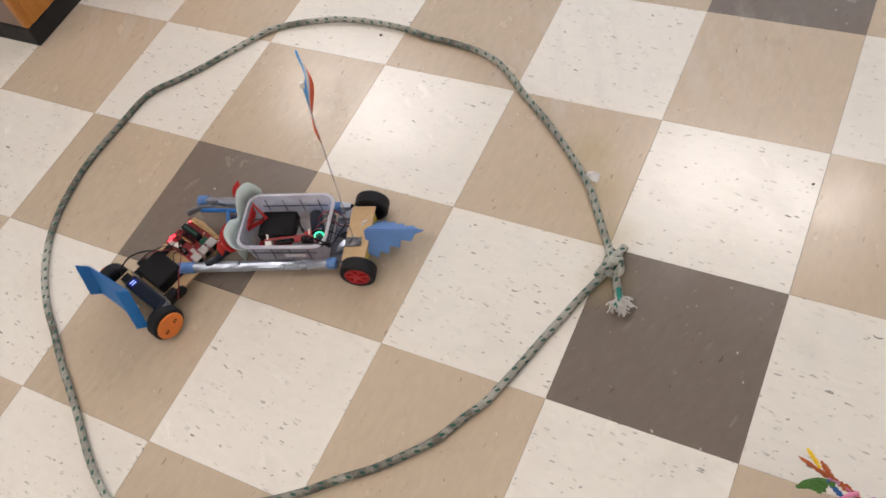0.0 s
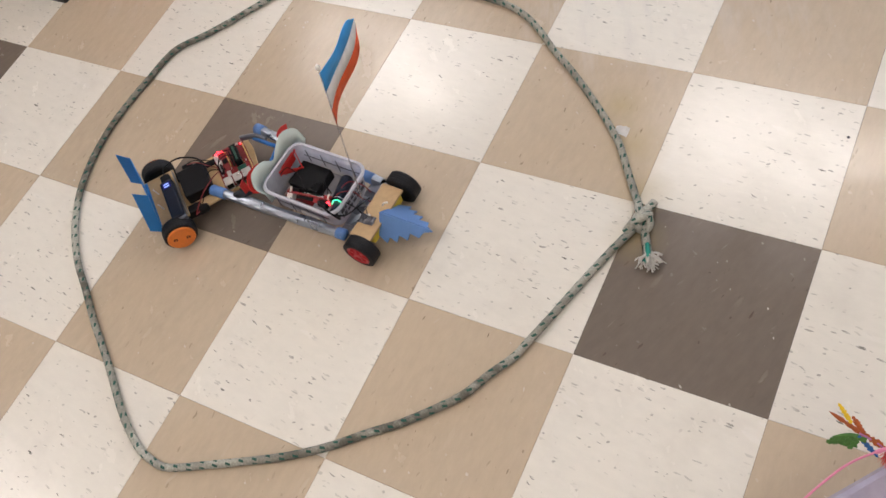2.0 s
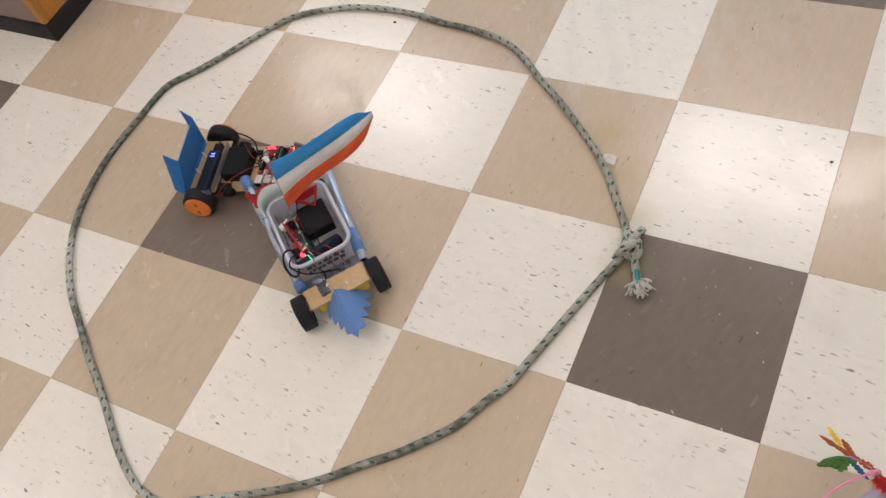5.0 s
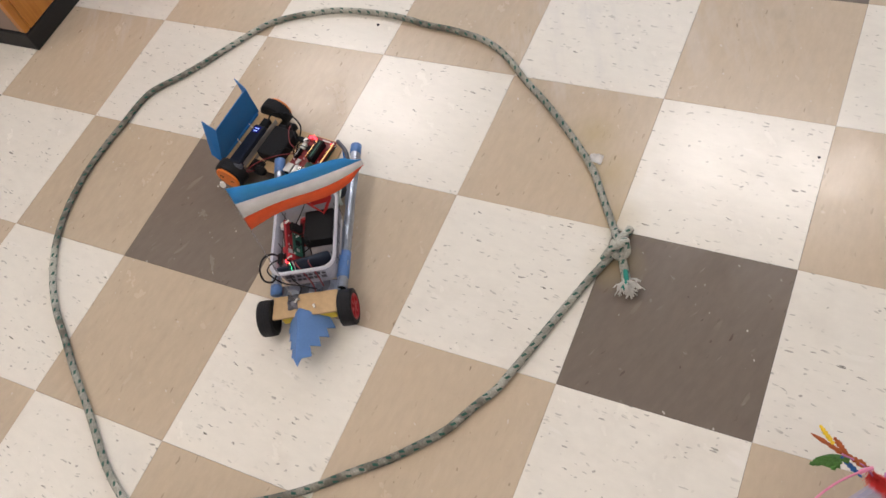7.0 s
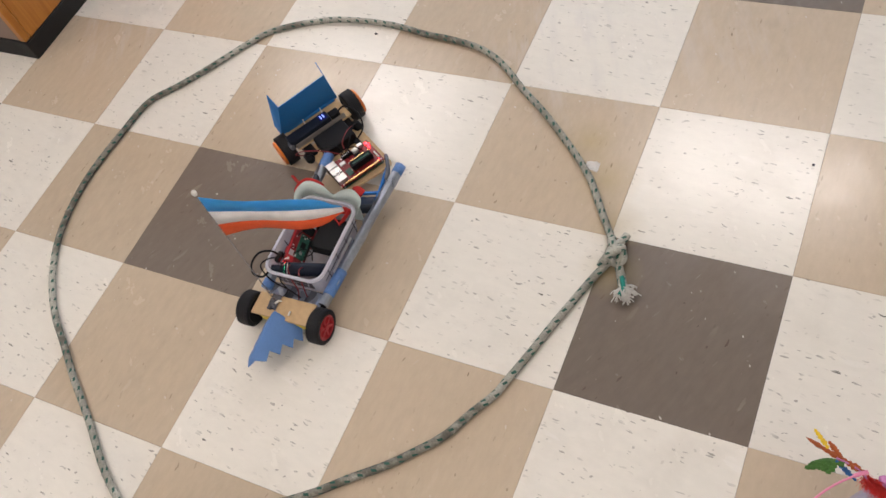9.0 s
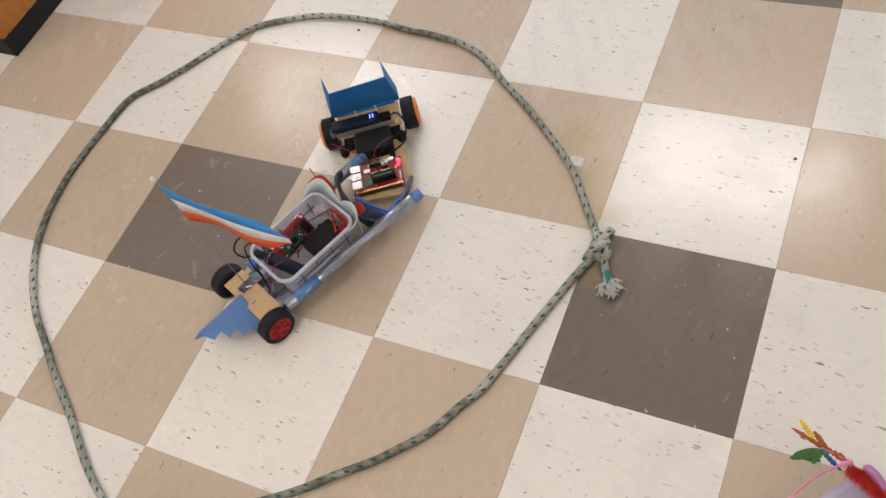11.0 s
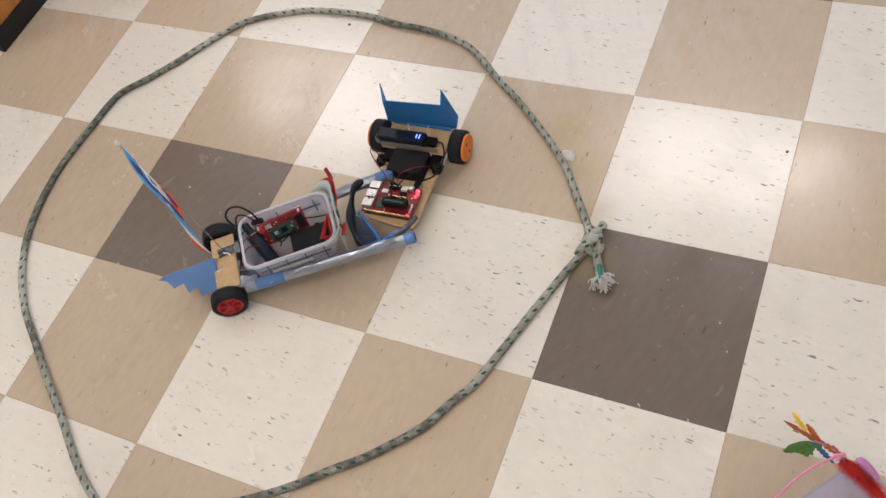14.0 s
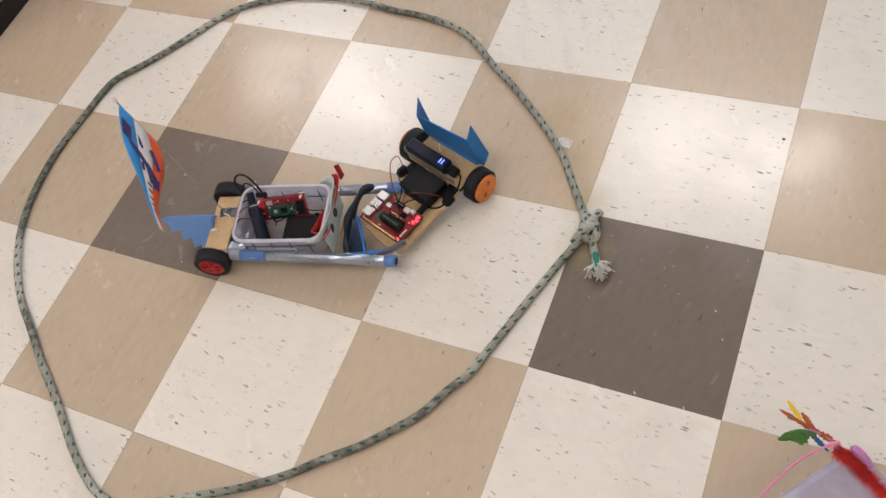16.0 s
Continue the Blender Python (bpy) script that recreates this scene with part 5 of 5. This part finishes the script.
def floor():
    slab = part("floor", box(WEST - 0.15, EAST + 0.15, SOUTH - 0.15, NORTH + 0.15, -0.12, -0.0035), SLAB, None, "checkered floor of white, beige and dark vinyl tiles")
    tagged(slab, kind="structure", category="floor")
    half, e, b = T / 2 - 0.00022, 0.0, 0.00045

    def tile_faces(bm, cx, cy):
        lowv = [bm.verts.new((cx + sx * half, cy + sy * half, -0.0032)) for sx, sy in ((-1, -1), (1, -1), (1, 1), (-1, 1))]
        midv = [bm.verts.new((cx + sx * half, cy + sy * half, -b * 0.6)) for sx, sy in ((-1, -1), (1, -1), (1, 1), (-1, 1))]
        topv = [bm.verts.new((cx + sx * (half - b), cy + sy * (half - b), 0.0)) for sx, sy in ((-1, -1), (1, -1), (1, 1), (-1, 1))]
        bm.faces.new(topv)
        for a, c in ((lowv, midv), (midv, topv)):
            for i in range(4):
                bm.faces.new((a[i], a[(i + 1) % 4], c[(i + 1) % 4], c[i]))

    meshes, rest = {}, {}
    for name, mat in (("white", WHITE_TILE), ("beige", BEIGE_TILE), ("dark", DARK_TILE)):
        bm = bmesh.new()
        tile_faces(bm, 0, 0)
        bm.normal_update()
        meshes[name] = bpy.data.meshes.new("tile")
        bm.to_mesh(meshes[name])
        bm.free()
        meshes[name].materials.append(mat)
        rest[name] = (bmesh.new(), mat)
    for i in range(-14, 12):
        for j in range(-11, 15):
            kind = "dark" if (i, j) in DARK_CELLS else ("beige" if (i + j) % 2 == 0 else "white")
            if -9 <= i <= 5 and -5 <= j <= 8:
                ob = new("tile", meshes[kind])
                ob.parent = slab
                ob.location = ((i + 0.5) * T, (j + 0.5) * T, 0)
            else:
                tile_faces(rest[kind][0], (i + 0.5) * T, (j + 0.5) * T)
    for kind, (bm, mat) in rest.items():
        if bm.verts:
            tagged(part("outer_tiles", bm, mat, slab), kind="stuff")
        else:
            bm.free()


room()
ceiling_and_fill_lamps()
rope_ring()
car, wheels, drive_board = robot_car()
cabinet()
film_scrap()
crumb(-0.661, 0.689, 0.0038, 1)
crumb(0.292, 0.534, 0.003, 2)
feathered_tub()
floor()

# seconds, x, y and heading of the car; it turns clockwise on the spot inside the ring
CAR = [
    (0, -0.419, 0.175, 17.8),
    (0.5, -0.417, 0.164, 11.6),
    (1, -0.413, 0.149, 7.0),
    (1.5, -0.411, 0.137, 3.0),
    (2, -0.410, 0.122, -3.7),
    (2.5, -0.409, 0.105, -9.0),
    (3, -0.410, 0.084, -14.8),
    (3.5, -0.417, 0.066, -21.5),
    (4, -0.423, 0.053, -27.0),
    (4.5, -0.426, 0.036, -33.4),
    (5, -0.426, 0.019, -40.2),
    (5.5, -0.426, 0.005, -47.1),
    (6, -0.430, -0.006, -53.8),
    (6.5, -0.438, -0.012, -59.9),
    (7, -0.448, -0.016, -64.8),
    (7.5, -0.460, -0.020, -70.6),
    (8, -0.473, -0.023, -76.9),
    (8.5, -0.484, -0.023, -83.2),
    (9, -0.490, -0.024, -88.4),
    (9.5, -0.500, -0.023, -95.0),
    (10, -0.510, -0.022, -101.2),
    (10.5, -0.522, -0.019, -107.2),
    (11, -0.535, -0.014, -113.1),
    (11.5, -0.548, -0.008, -118.9),
    (12, -0.560, -0.001, -124.6),
    (12.5, -0.573, 0.005, -130.4),
    (13, -0.588, 0.014, -134.9),
    (13.5, -0.596, 0.023, -138.9),
    (14, -0.603, 0.032, -142.8),
    (14.5, -0.612, 0.042, -147.5),
    (15, -0.620, 0.057, -152.9),
    (15.5, -0.626, 0.072, -158.5),
    (16, -0.632, 0.089, -164.8),
]
# the drive module in the car's space: its tape hinge gives a little
MODULE = [
    (0, -0.417, -0.141, 57.4),
    (0.5, -0.418, -0.141, 57.5),
    (1, -0.421, -0.140, 56.8),
    (1.5, -0.424, -0.136, 55.8),
    (2, -0.429, -0.131, 55.0),
    (2.5, -0.431, -0.129, 54.7),
    (3, -0.434, -0.126, 53.8),
    (3.5, -0.435, -0.125, 52.9),
    (4, -0.435, -0.125, 52.7),
    (4.5, -0.432, -0.128, 54.1),
    (5, -0.428, -0.132, 55.4),
    (5.5, -0.425, -0.135, 56.8),
    (6, -0.422, -0.139, 58.2),
    (6.5, -0.419, -0.142, 59.5),
    (7, -0.420, -0.142, 59.2),
    (7.5, -0.420, -0.142, 58.6),
    (8, -0.420, -0.141, 58.0),
    (8.5, -0.420, -0.138, 57.5),
    (9, -0.420, -0.139, 56.9),
    (9.5, -0.420, -0.139, 56.5),
    (10, -0.419, -0.138, 56.0),
    (10.5, -0.417, -0.137, 55.4),
    (11, -0.416, -0.137, 54.8),
    (11.5, -0.415, -0.136, 54.3),
    (12, -0.413, -0.136, 53.7),
    (12.5, -0.414, -0.137, 54.0),
    (13, -0.415, -0.138, 54.7),
    (13.5, -0.414, -0.139, 55.3),
    (14, -0.415, -0.138, 55.4),
    (14.5, -0.415, -0.137, 55.0),
    (15, -0.416, -0.135, 54.5),
    (15.5, -0.416, -0.134, 54.3),
    (16, -0.416, -0.133, 54.3),
]


def motions():
    walk(car, [(t, pose(x, y, 0, 0, 0, h)) for t, x, y, h in CAR])
    module = [pose(x, y, 0, 0, 0, h) for t, x, y, h in MODULE]
    walk(drive_board, [(row[0], m) for row, m in zip(MODULE, module)])
    for ob, driven, centre in wheels:
        rows, rolled, last = [], 0.0, None
        for (t, x, y, h), seat in zip(CAR, module):
            base = seat if driven else Matrix.Identity(4)
            m = pose(x, y, 0, 0, 0, h) @ base
            p = m @ Vector(centre)
            ahead = m.to_3x3() @ Vector((1, 0, 0))
            if last is not None:
                rolled += (p - last).dot(ahead) / WHEEL_R
            last = p
            rows.append((t, base @ pose(*centre, 0, math.degrees(rolled), 0)))
        walk(ob, rows)


motions()
